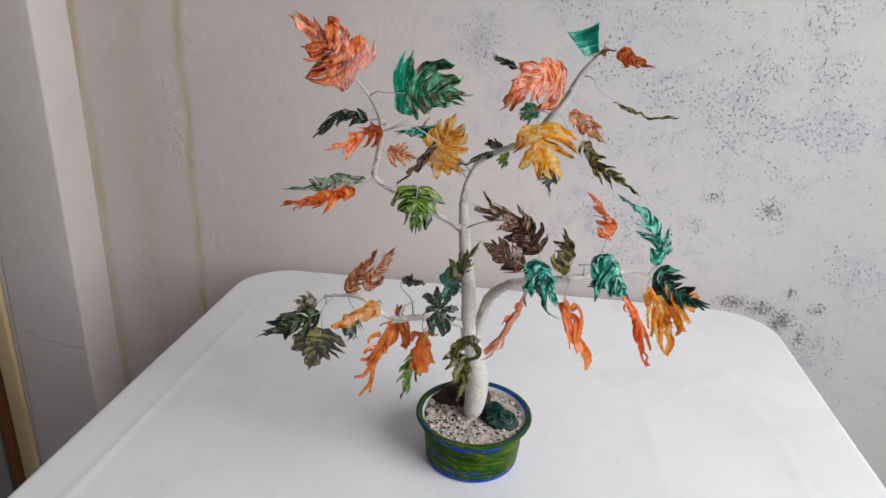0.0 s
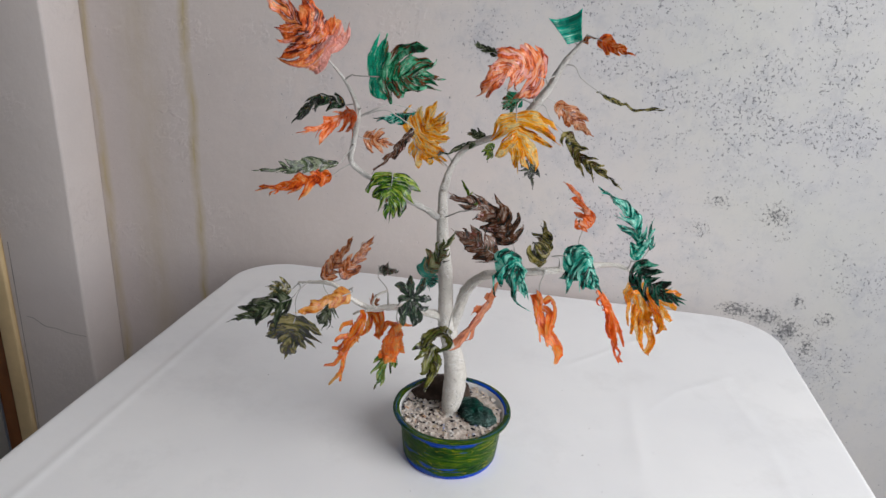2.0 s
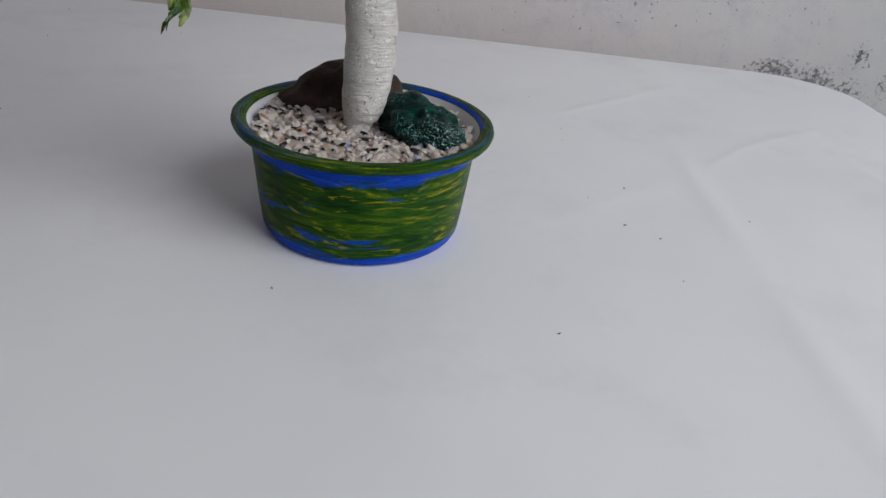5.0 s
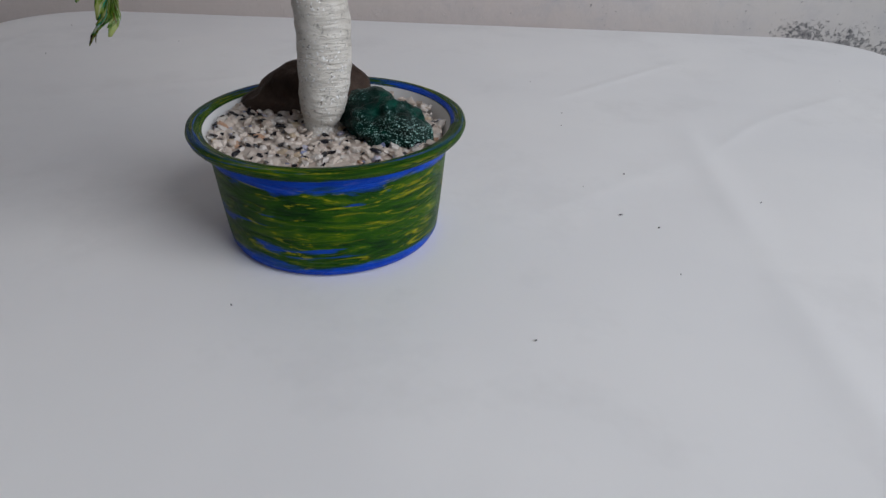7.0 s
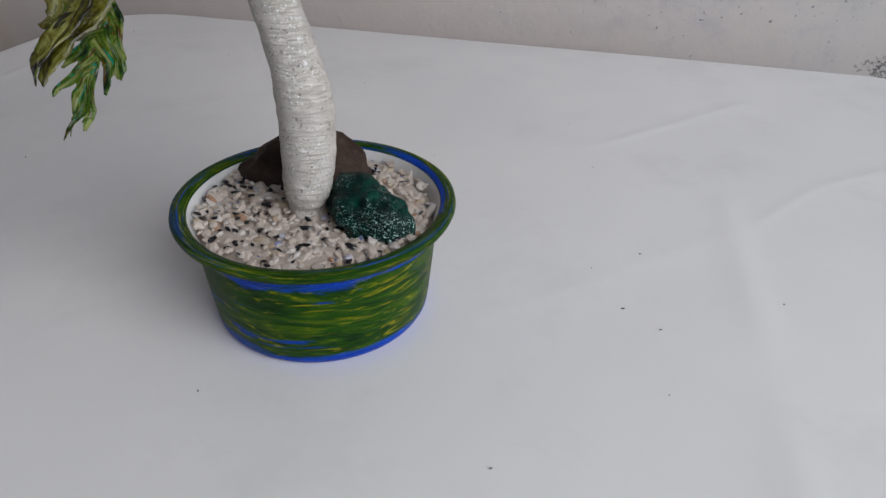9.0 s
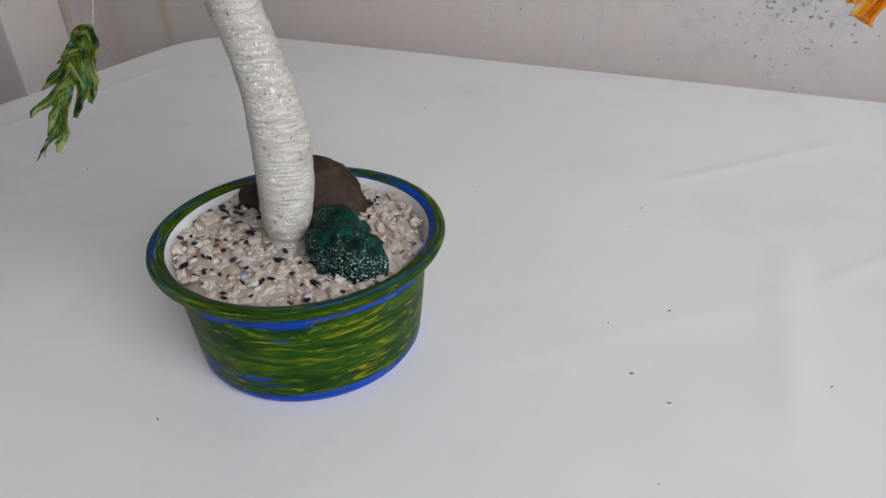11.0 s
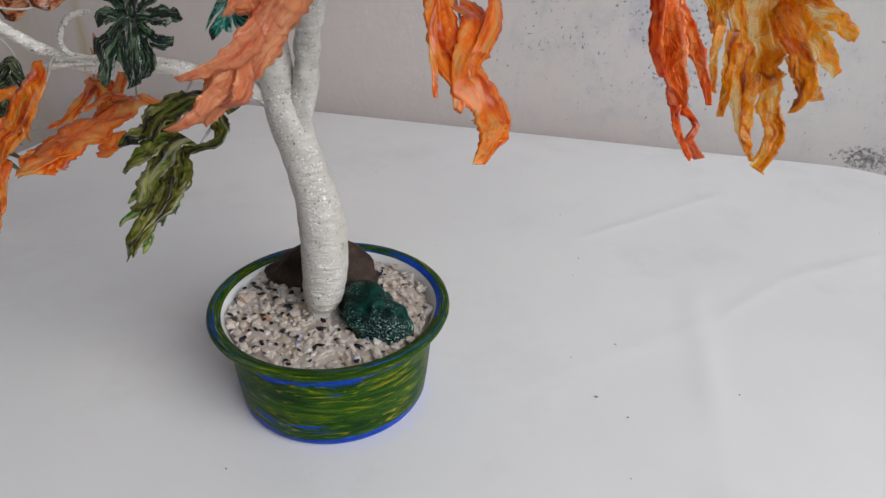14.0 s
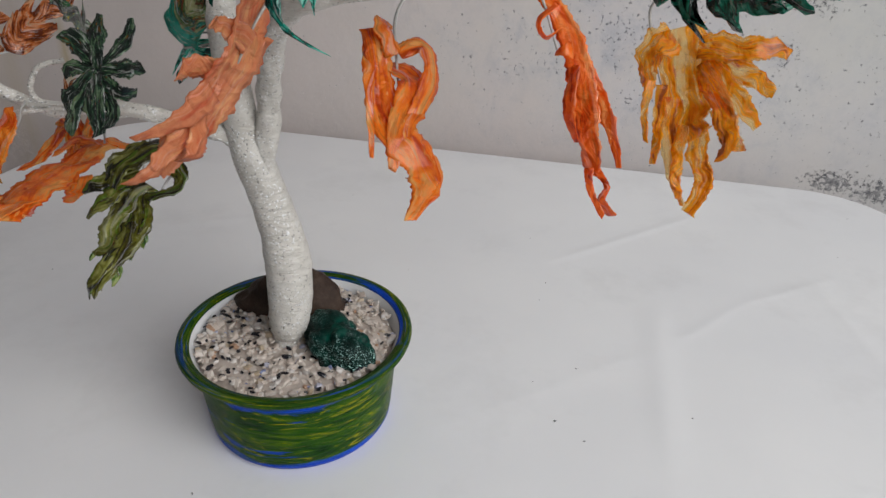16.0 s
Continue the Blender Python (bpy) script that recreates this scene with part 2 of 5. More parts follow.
PINK, CREAM, RUSTY, BLACK = (0.88, 0.43, 0.37), (0.62, 0.55, 0.36), (0.25, 0.055, 0.016), (0.006, 0.007, 0.006)


def leaf_mat(name, stops, accents=(), clear=0.0, trans=0.35, fine=1.0, root=None, thin=0.55):
    """Cut bottle plastic, painted by hand in thin strokes that run along the fronds; glossy, crumpled and a little see-through.
    root: the paint that covers the stalk end; thin: where the see-through paint begins."""
    m, n, l, b = mat(name)
    uv = coords(n, "UV")
    info = n.new("ShaderNodeObjectInfo")
    off = n.new("ShaderNodeCombineXYZ")
    l.new(math_node(n, l, "MULTIPLY", info.outputs["Random"], 37.0), off.inputs[0])
    l.new(math_node(n, l, "MULTIPLY", info.outputs["Random"], 11.0), off.inputs[1])
    add = n.new("ShaderNodeVectorMath")
    add.operation = "ADD"
    l.new(uv, add.inputs[0])
    l.new(off.outputs[0], add.inputs[1])
    at = add.outputs[0]
    co = coords(n)
    streak = noise_tex(n, l, mapped(n, l, at, (12, 1.5, 1)), 1.0, 4, 0.6, 1.0)
    dabs = noise_tex(n, l, co, 130, 3, 0.6, 1.2)
    f = math_node(n, l, "ADD", math_node(n, l, "MULTIPLY", streak, 0.8), math_node(n, l, "MULTIPLY", dabs, 0.2))
    f = math_node(n, l, "ADD", math_node(n, l, "MULTIPLY", math_node(n, l, "SUBTRACT", f, 0.5), 2.4 + 1.2 * fine), 0.5)
    c = ramp(n, l, f, stops)
    for k, (tint, amount) in enumerate(accents):
        dab = noise_tex(n, l, mapped(n, l, at, (11, 2.0, 1), (3.7 * k + 5.1, 2.9 * k + 1.3, 0)), 1.0, 4, 0.62, 1.2)
        lo = 0.66 - 0.26 * amount
        c = mix_col(n, l, ramp(n, l, dab, [(lo, grey(0)), (lo + 0.035, grey(0.92))]), c, tint)
    if root is not None:
        sep = n.new("ShaderNodeSeparateXYZ")
        l.new(uv, sep.inputs[0])
        near = math_node(n, l, "ADD", sep.outputs[0], math_node(n, l, "MULTIPLY", math_node(n, l, "SUBTRACT", streak, 0.5), 0.55))
        c = mix_col(n, l, ramp(n, l, near, [(0.12, grey(0.9)), (0.24, grey(0))]), c, root)
    # thin dark and pale strokes that also stand in for shaded edges and glints
    hair = noise_tex(n, l, mapped(n, l, at, (24, 1.8, 1), (1.9, 6.1, 0)), 1.0, 3, 0.6, 1.1)
    c = mix_col(n, l, ramp(n, l, hair, [(0.35, grey(0.55 * fine)), (0.41, grey(0))]), c, mix_col(n, l, 0.85, c, BLACK))
    c = mix_col(n, l, ramp(n, l, hair, [(0.59, grey(0)), (0.64, grey(0.6 * fine))]), c, mix_col(n, l, 0.6, c, (0.95, 0.93, 0.88)))
    l.new(c, b.inputs["Base Color"])
    b.inputs["Roughness"].default_value = 0.16
    b.inputs["IOR"].default_value = 1.35
    b.inputs["Coat Weight"].default_value = 0.8
    b.inputs["Coat Roughness"].default_value = 0.05
    crinkle = noise_tex(n, l, co, 250, 3, 0.5, 0.8)
    h = math_node(n, l, "ADD", math_node(n, l, "MULTIPLY", hair, 0.25), math_node(n, l, "MULTIPLY", crinkle, 0.75))
    bump(n, l, b, h, 0.8, 0.0045)
    tr = n.new("ShaderNodeBsdfTranslucent")
    l.new(c, tr.inputs[0])
    mx = n.new("ShaderNodeMixShader")
    mx.inputs[0].default_value = trans
    l.new(b.outputs[0], mx.inputs[1])
    l.new(tr.outputs[0], mx.inputs[2])
    out = mx.outputs[0]
    if clear:
        tp = n.new("ShaderNodeBsdfTransparent")
        l.new(mix_col(n, l, 0.4, c, (1, 1, 1)), tp.inputs[0])
        m2 = n.new("ShaderNodeMixShader")
        l.new(ramp(n, l, f, [(thin, grey(0)), (thin + 0.25, grey(clear))]), m2.inputs[0])
        l.new(out, m2.inputs[1])
        l.new(tp.outputs[0], m2.inputs[2])
        out = m2.outputs[0]
    l.new(out, n["Material Output"].inputs[0])
    return m


LEAF = {
    "orange": leaf_mat("orange_painted_plastic", [(0.16, (0.40, 0.035, 0.005)), (0.34, (0.84, 0.13, 0.010)), (0.56, (0.96, 0.25, 0.020)), (0.80, (0.96, 0.50, 0.18))], [((0.90, 0.50, 0.30), 0.15)], 0.0, 0.42, 0.5),
    "tangerine": leaf_mat("tangerine_painted_plastic", [(0.14, (0.50, 0.05, 0.004)), (0.32, (0.76, 0.15, 0.010)), (0.54, (0.90, 0.29, 0.02)), (0.84, (0.96, 0.62, 0.20))], [((0.94, 0.70, 0.40), 0.15), ((0.72, 0.10, 0.01), 0.3)], 0.45, 0.5, 0.6),
    "coral": leaf_mat("coral_painted_plastic", [(0.16, (0.44, 0.045, 0.008)), (0.34, (0.88, 0.16, 0.022)), (0.56, (0.96, 0.30, 0.075)), (0.80, (0.94, 0.55, 0.38))], [(PINK, 0.22)], 0.0, 0.42, 0.35),
    "fire": leaf_mat("fiery_painted_plastic", [(0.22, (0.10, 0.014, 0.006)), (0.36, (0.52, 0.06, 0.010)), (0.53, (0.86, 0.17, 0.025)), (0.78, (0.92, 0.36, 0.12))], [(PINK, 0.30)], root=(0.90, 0.42, 0.36)),
    "rose": leaf_mat("rose_and_orange_painted_plastic", [(0.20, (0.34, 0.035, 0.010)), (0.40, (0.80, 0.14, 0.025)), (0.56, (0.90, 0.27, 0.08)), (0.78, (0.92, 0.48, 0.28))], [(PINK, 0.48)]),
    # amber: its palest stop is colour put in where glints would show
    "amber": leaf_mat("amber_painted_plastic", [(0.14, (0.40, 0.09, 0.003)), (0.30, (0.88, 0.29, 0.004)), (0.50, (0.98, 0.54, 0.012)), (0.78, (0.99, 0.86, 0.48))], [((0.96, 0.84, 0.46), 0.22)], 0.65, 0.55, 0.5),
    # teal: the pale accent paints white glints into the colour
    "teal": leaf_mat("teal_painted_plastic", [(0.22, (0.002, 0.030, 0.026)), (0.40, (0.001, 0.19, 0.13)), (0.54, (0.008, 0.52, 0.39)), (0.80, (0.42, 0.88, 0.76))], [((0.002, 0.08, 0.06), 0.12), ((0.50, 0.88, 0.78), 0.22)], 0.0, 0.4, 0.6),
    "jade": leaf_mat("jade_painted_plastic", [(0.22, (0.003, 0.018, 0.006)), (0.40, (0.004, 0.13, 0.045)), (0.56, (0.006, 0.30, 0.13)), (0.80, (0.16, 0.60, 0.36))], [(RUSTY, 0.46), ((0.55, 0.60, 0.45), 0.16)], 0.0, 0.3, root=(0.004, 0.46, 0.28)),
    "emerald": leaf_mat("emerald_painted_plastic", [(0.22, (0.002, 0.012, 0.008)), (0.40, (0.003, 0.07, 0.04)), (0.56, (0.004, 0.19, 0.11)), (0.82, (0.10, 0.48, 0.34))], [((0.002, 0.03, 0.02), 0.30), ((0.004, 0.36, 0.24), 0.20)], 0.0, 0.3, 0.8),
    "kite": leaf_mat("bright_teal_painted_plastic", [(0.22, (0.002, 0.26, 0.19)), (0.42, (0.002, 0.42, 0.30)), (0.62, (0.004, 0.52, 0.38)), (0.86, (0.36, 0.84, 0.72))], [], 0.0, 0.4, 0.35),
    "lagoon": leaf_mat("green_and_teal_painted_plastic", [(0.22, (0.012, 0.020, 0.006)), (0.40, (0.05, 0.11, 0.02)), (0.56, (0.16, 0.24, 0.08)), (0.80, (0.50, 0.50, 0.26))], [(RUSTY, 0.30), ((0.30, 0.17, 0.03), 0.26)], 0.25, 0.35, root=(0.004, 0.42, 0.32)),
    "amber_clear": leaf_mat("amber_see_through_plastic", [(0.10, (0.42, 0.10, 0.003)), (0.28, (0.86, 0.30, 0.004)), (0.52, (0.97, 0.50, 0.012)), (0.80, (0.99, 0.80, 0.40))], [((0.80, 0.20, 0.005), 0.16)], 0.75, 0.55, 0.55, thin=0.38),
    "orange_plain": leaf_mat("plain_orange_plastic", [(0.08, (0.50, 0.05, 0.006)), (0.30, (0.90, 0.17, 0.018)), (0.56, (0.96, 0.25, 0.03)), (0.86, (0.96, 0.42, 0.12))], [((0.55, 0.05, 0.01), 0.12)], 0.0, 0.55, 0.4),
    "orange_streaked": leaf_mat("streaked_orange_plastic", [(0.06, (0.55, 0.06, 0.006)), (0.28, (0.76, 0.14, 0.012)), (0.54, (0.90, 0.26, 0.02)), (0.84, (0.97, 0.55, 0.16))], [((0.96, 0.50, 0.12), 0.14)], 0.35, 0.5, 0.6),
    "umber": leaf_mat("umber_painted_plastic", [(0.20, (0.008, 0.007, 0.002)), (0.38, (0.045, 0.038, 0.005)), (0.58, (0.13, 0.13, 0.012)), (0.86, (0.40, 0.40, 0.12))], [(BLACK, 0.14), ((0.10, 0.17, 0.012), 0.36)], 0.2, 0.3, 0.45),
    "bottle_green": leaf_mat("bottle_green_painted_plastic", [(0.24, (0.003, 0.008, 0.005)), (0.44, (0.005, 0.017, 0.009)), (0.62, (0.012, 0.048, 0.024)), (0.86, (0.12, 0.19, 0.10))], [((0.30, 0.10, 0.01), 0.08), (BLACK, 0.30)], 0.0, 0.15, 0.9),
    "orange_amber": leaf_mat("amber_orange_painted_plastic", [(0.10, (0.40, 0.06, 0.006)), (0.28, (0.62, 0.19, 0.018)), (0.54, (0.74, 0.33, 0.03)), (0.84, (0.92, 0.60, 0.22))], [((0.70, 0.16, 0.02), 0.2)], 0.2, 0.45, 0.6),
    "salmon": leaf_mat("salmon_painted_plastic", [(0.16, (0.70, 0.16, 0.06)), (0.34, (0.72, 0.24, 0.10)), (0.56, (0.80, 0.32, 0.14)), (0.84, (0.88, 0.48, 0.20))], [((0.94, 0.44, 0.27), 0.25)], 0.0, 0.5, 0.3),
    "green": leaf_mat("green_and_rust_painted_plastic", [(0.22, (0.005, 0.016, 0.003)), (0.40, (0.020, 0.12, 0.006)), (0.56, (0.12, 0.27, 0.008)), (0.80, (0.42, 0.52, 0.06))], [(RUSTY, 0.15), ((0.006, 0.03, 0.006), 0.36)], 0.2, 0.35),
    "lime": leaf_mat("light_green_and_teal_painted_plastic", [(0.18, (0.012, 0.045, 0.006)), (0.36, (0.045, 0.15, 0.010)), (0.56, (0.17, 0.29, 0.02)), (0.82, (0.56, 0.64, 0.22))], [((0.004, 0.50, 0.34), 0.18), ((0.15, 0.075, 0.012), 0.34)], 0.3, 0.4),
    "olive": leaf_mat("olive_painted_plastic", [(0.26, (0.006, 0.008, 0.003)), (0.42, (0.05, 0.06, 0.006)), (0.56, (0.17, 0.15, 0.015)), (0.82, (0.58, 0.50, 0.20))], [(BLACK, 0.30), ((0.10, 0.05, 0.015), 0.34)], 0.3, 0.3, 0.6),
    "moss": leaf_mat("dark_moss_painted_plastic", [(0.26, (0.004, 0.007, 0.004)), (0.44, (0.020, 0.042, 0.014)), (0.58, (0.065, 0.10, 0.04)), (0.80, (0.34, 0.38, 0.24))], [(BLACK, 0.22), ((0.10, 0.10, 0.02), 0.22)], 0.25, 0.3, 0.5),
    "night": leaf_mat("black_green_painted_plastic", [(0.30, (0.003, 0.004, 0.003)), (0.50, (0.007, 0.016, 0.008)), (0.64, (0.020, 0.055, 0.028)), (0.84, (0.14, 0.20, 0.12))], [((0.24, 0.03, 0.012), 0.14), ((0.02, 0.10, 0.035), 0.34), ((0.50, 0.36, 0.04), 0.08)], 0.0, 0.1),
    "plum": leaf_mat("brown_painted_plastic", [(0.26, (0.008, 0.007, 0.005)), (0.42, (0.060, 0.020, 0.007)), (0.62, (0.19, 0.065, 0.024)), (0.92, (0.72, 0.60, 0.50))], [((0.012, 0.05, 0.025), 0.22), ((0.66, 0.40, 0.40), 0.12), (BLACK, 0.26), ((0.16, 0.03, 0.012), 0.3)], 0.55, 0.3, 0.45),
    "rust": leaf_mat("rust_painted_plastic", [(0.22, (0.17, 0.035, 0.010)), (0.40, (0.52, 0.13, 0.030)), (0.56, (0.72, 0.25, 0.075)), (0.80, (0.88, 0.58, 0.36))], [((0.24, 0.04, 0.01), 0.2)], 0.3, 0.4),
}


def pot_mat():
    """Green acrylic brushed round the pot, with yellow and blue strokes; blue at the foot and under the lip."""
    m, n, l, b = mat("brushed_green_paint")
    uv = coords(n, "UV")
    sep = n.new("ShaderNodeSeparateXYZ")
    l.new(uv, sep.inputs[0])
    v = sep.outputs[1]
    st = noise_tex(n, l, mapped(n, l, uv, (7, 13, 1)), 1.0, 7, 0.70, 2.2)
    c = ramp(n, l, st, [(0.30, (0.002, 0.012, 0.004)), (0.42, (0.006, 0.036, 0.002)), (0.54, (0.018, 0.066, 0.002)), (0.63, (0.060, 0.11, 0.002)), (0.72, (0.36, 0.33, 0.005))])
    bl = noise_tex(n, l, mapped(n, l, uv, (5, 14, 1), (4.2, 1.3, 0)), 1.0, 5, 0.6, 1.2)
    c = mix_col(n, l, ramp(n, l, bl, [(0.61, grey(0)), (0.66, grey(0.9))]), c, (0.006, 0.045, 0.34))
    yl = noise_tex(n, l, mapped(n, l, uv, (9, 17, 1), (1.7, 7.3, 0)), 1.0, 5, 0.65, 2.6)
    c = mix_col(n, l, ramp(n, l, yl, [(0.57, grey(0)), (0.66, grey(0.8))]), c, (0.30, 0.28, 0.006))
    edge = math_node(n, l, "MULTIPLY", math_node(n, l, "SUBTRACT", noise_tex(n, l, mapped(n, l, uv, (8, 9, 1)), 1.0, 5, 0.65, 0.8), 0.5), 0.22)
    vv = math_node(n, l, "ADD", v, edge)
    foot = math_node(n, l, "MULTIPLY", math_node(n, l, "SUBTRACT", 0.235, vv), 20, clamp=True)
    neck = math_node(n, l, "MULTIPLY", gauss(n, l, vv, 0.645, 0.075), 3, clamp=True)
    blue = math_node(n, l, "MAXIMUM", foot, math_node(n, l, "MULTIPLY", neck, 0.85))
    lip = math_node(n, l, "MULTIPLY", gauss(n, l, vv, 0.97, 0.14), ramp(n, l, bl, [(0.52, grey(0)), (0.60, grey(1))]))
    blue = math_node(n, l, "MAXIMUM", blue, lip)
    c = mix_col(n, l, blue, c, ramp(n, l, st, [(0.3, (0.002, 0.022, 0.30)), (0.7, (0.006, 0.09, 0.68))]))
    l.new(c, b.inputs["Base Color"])
    b.inputs["Roughness"].default_value = 0.3
    b.inputs["Specular IOR Level"].default_value = 0.08
    bump(n, l, b, st, 0.55, 0.0022)
    return m


POT = pot_mat()
POT_IN = plain("white_plastic_lining", (0.70, 0.71, 0.72), 0.3, 0.06, 30)


def gravel_mat():
    m, n, l, b = mat("aquarium_gravel")
    geo = n.new("ShaderNodeNewGeometry")
    r = geo.outputs["Random Per Island"]
    cr = n.new("ShaderNodeValToRGB")
    cr.color_ramp.interpolation = "CONSTANT"
    e = cr.color_ramp.elements
    stops = [(0.0, (0.76, 0.71, 0.66)), (0.24, (0.72, 0.65, 0.59)), (0.38, (0.80, 0.78, 0.76)), (0.54, (0.75, 0.69, 0.63)), (0.90, (0.66, 0.56, 0.42)), (0.93, (0.58, 0.38, 0.26)), (0.955, (0.60, 0.62, 0.76)), (0.985, (0.30, 0.36, 0.60))]
    while len(e) < len(stops):
        e.new(0.5)
    for el, (p, c) in zip(e, stops):
        el.position, el.color = p, (*c, 1)
    l.new(r, cr.inputs[0])
    c = mix_col(n, l, ramp(n, l, noise_tex(n, l, coords(n), 420, 3, 0.6), [(0.4, grey(0)), (0.7, grey(0.35))]), mix_col(n, l, 1.0, cr.outputs[0], (0.98, 0.95, 0.93), "MULTIPLY"), (0.6, 0.55, 0.50), "MULTIPLY")
    l.new(c, b.inputs["Base Color"])
    b.inputs["Roughness"].default_value = 0.35
    tr = n.new("ShaderNodeBsdfTranslucent")
    l.new(c, tr.inputs[0])
    mx = n.new("ShaderNodeMixShader")
    mx.inputs[0].default_value = 0.3
    l.new(b.outputs[0], mx.inputs[1])
    l.new(tr.outputs[0], mx.inputs[2])
    l.new(mx.outputs[0], n["Material Output"].inputs[0])
    return m


GRAVEL = gravel_mat()
CHIP = plain("black_gravel", (0.009, 0.009, 0.014), 0.25, 0.4, 300)


def stone_mat(name, stops, glitter, rough):
    m, n, l, b = mat(name)
    co = coords(n)
    c = ramp(n, l, noise_tex(n, l, co, 90, 6, 0.65), stops)
    if glitter:
        g = ramp(n, l, noise_tex(n, l, co, 1700, 2, 0.5), [(0.60, grey(0)), (0.64, grey(1))])
        zone = ramp(n, l, noise_tex(n, l, co, 70, 3, 0.5), [(0.42, grey(0)), (0.6, grey(1))])
        g = math_node(n, l, "MULTIPLY", g, zone)
        c = mix_col(n, l, g, c, (0.55, 0.85, 0.80))
        l.new(ramp(n, l, g, [(0, grey(rough)), (1, grey(0.1))]), b.inputs["Roughness"])
    else:
        b.inputs["Roughness"].default_value = rough
    l.new(c, b.inputs["Base Color"])
    b.inputs["Specular IOR Level"].default_value = 0.14
    bump(n, l, b, noise_tex(n, l, co, 260, 5, 0.65), 0.8, 0.0016)
    return m


GREEN_STONE = stone_mat("glittered_green_paint", [(0.3, (0.0005, 0.005, 0.004)), (0.55, (0.0005, 0.020, 0.015)), (0.75, (0.001, 0.075, 0.05))], True, 0.3)
BROWN_STONE = stone_mat("brown_pebble", [(0.3, (0.022, 0.013, 0.010)), (0.55, (0.050, 0.032, 0.024)), (0.75, (0.10, 0.072, 0.055))], False, 0.5)
CRUMB = plain("dark_crumb", (0.14, 0.135, 0.14), 0.7, 0.3, 800)


# ---- mesh helpers ----
def part(name, bm, material, parent=None, label="", smooth=True):
    me = bpy.data.meshes.new(name)
    bm.normal_update()
    bm.to_mesh(me)
    bm.free()
    if smooth:
        me.polygons.foreach_set("use_smooth", [True] * len(me.polygons))
    me.materials.append(material)
    ob = new(name, me)
    if parent is not None:
        ob.parent = parent
    if label:
        ob["label"] = label
    return ob


def box(x0, x1, y0, y1, z0, z1, bevel=0.0):
    bm = bmesh.new()
    bmesh.ops.create_cube(bm, size=1)
    bmesh.ops.scale(bm, vec=(x1 - x0, y1 - y0, z1 - z0), verts=bm.verts)
    bmesh.ops.translate(bm, vec=((x0 + x1) / 2, (y0 + y1) / 2, (z0 + z1) / 2), verts=bm.verts)
    if bevel:
        bmesh.ops.bevel(bm, geom=list(bm.edges), offset=bevel, segments=2, affect="EDGES", profile=0.6)
    return bm


def empty(name, at=(0, 0, 0)):
    ob = new(name)
    ob.location = at
    ob.empty_display_size = 0.02
    return ob


def smooth_path(pts, per=6):
    """A Catmull-Rom line through pts (each a tuple of any length)."""
    p = [Vector(v) if len(v) <= 4 else v for v in pts]
    p = [p[0] * 2 - p[1]] + p + [p[-1] * 2 - p[-2]]
    out = []
    for i in range(1, len(p) - 2):
        for k in range(per):
            t = k / per
            a, b, c, d = p[i - 1], p[i], p[i + 1], p[i + 2]
            out.append(0.5 * ((2 * b) + (c - a) * t + (2 * a - 5 * b + 4 * c - d) * t * t + (3 * b - a - 3 * c + d) * t ** 3))
    out.append(p[-2].copy())
    return out


def tube(pts, sides=12, per=6, lump=0.0, seed=0):
    """A tapering tube; each point is x, y, z, radius."""
    line = smooth_path([Vector(v) for v in pts], per)
    bm = bmesh.new()
    rings = []
    ref = Vector((0.0, 1.0, 0.0))
    for i, q in enumerate(line):
        a, b = line[max(0, i - 1)], line[min(len(line) - 1, i + 1)]
        d = Vector((b[0] - a[0], b[1] - a[1], b[2] - a[2])).normalized()
        u = ref - d * ref.dot(d)
        u.normalize()
        ref = u
        v = d.cross(u)
        ring = []
        for k in range(sides):
            ang = 2 * math.pi * k / sides
            r = max(q[3], 0.0003)
            c = Vector(q[:3])
            if lump:
                r *= 1 + lump * noise.noise(Vector((math.cos(ang) * 1.4 + seed, math.sin(ang) * 1.4, i * 0.35)))
            ring.append(bm.verts.new(c + (u * math.cos(ang) + v * math.sin(ang)) * r))
        rings.append(ring)
    for r0, r1 in zip(rings, rings[1:]):
        for k in range(sides):
            bm.faces.new((r0[k], r0[(k + 1) % sides], r1[(k + 1) % sides], r1[k]))
    bm.faces.new(list(reversed(rings[0])))
    bm.faces.new(rings[-1])
    return bm


def lathe(profile, centre, seg=96, v_from=0.0, v_to=1.0, close=False):
    """Turns (radius, height) round a standing axis; lays u round it and v along the profile."""
    bm = bmesh.new()
    uvl = bm.loops.layers.uv.new("UVMap")
    n = len(profile)
    rings = [[bm.verts.new((centre[0] + r * math.cos(2 * math.pi * k / seg), centre[1] + r * math.sin(2 * math.pi * k / seg), centre[2] + h)) for k in range(seg)] for r, h in profile]
    for i in range(n - 1):
        for k in range(seg):
            f = bm.faces.new((rings[i][k], rings[i][(k + 1) % seg], rings[i + 1][(k + 1) % seg], rings[i + 1][k]))
            for lp, (uu, ii) in zip(f.loops, ((k, i), (k + 1, i), (k + 1, i + 1), (k, i + 1))):
                lp[uvl].uv = (uu / seg, v_from + (v_to - v_from) * ii / (n - 1))
    if close:
        bm.faces.new(list(reversed(rings[0])))
    return bm


TOP = 0.743
WALL_Y = 0.473

# ---- the setting ----
tagged(part("ground", box(-30, 30, -30, 30, -0.2, 0.0), TILE, smooth=False), "worn grey cement floor under the table", "floor", kind="structure")


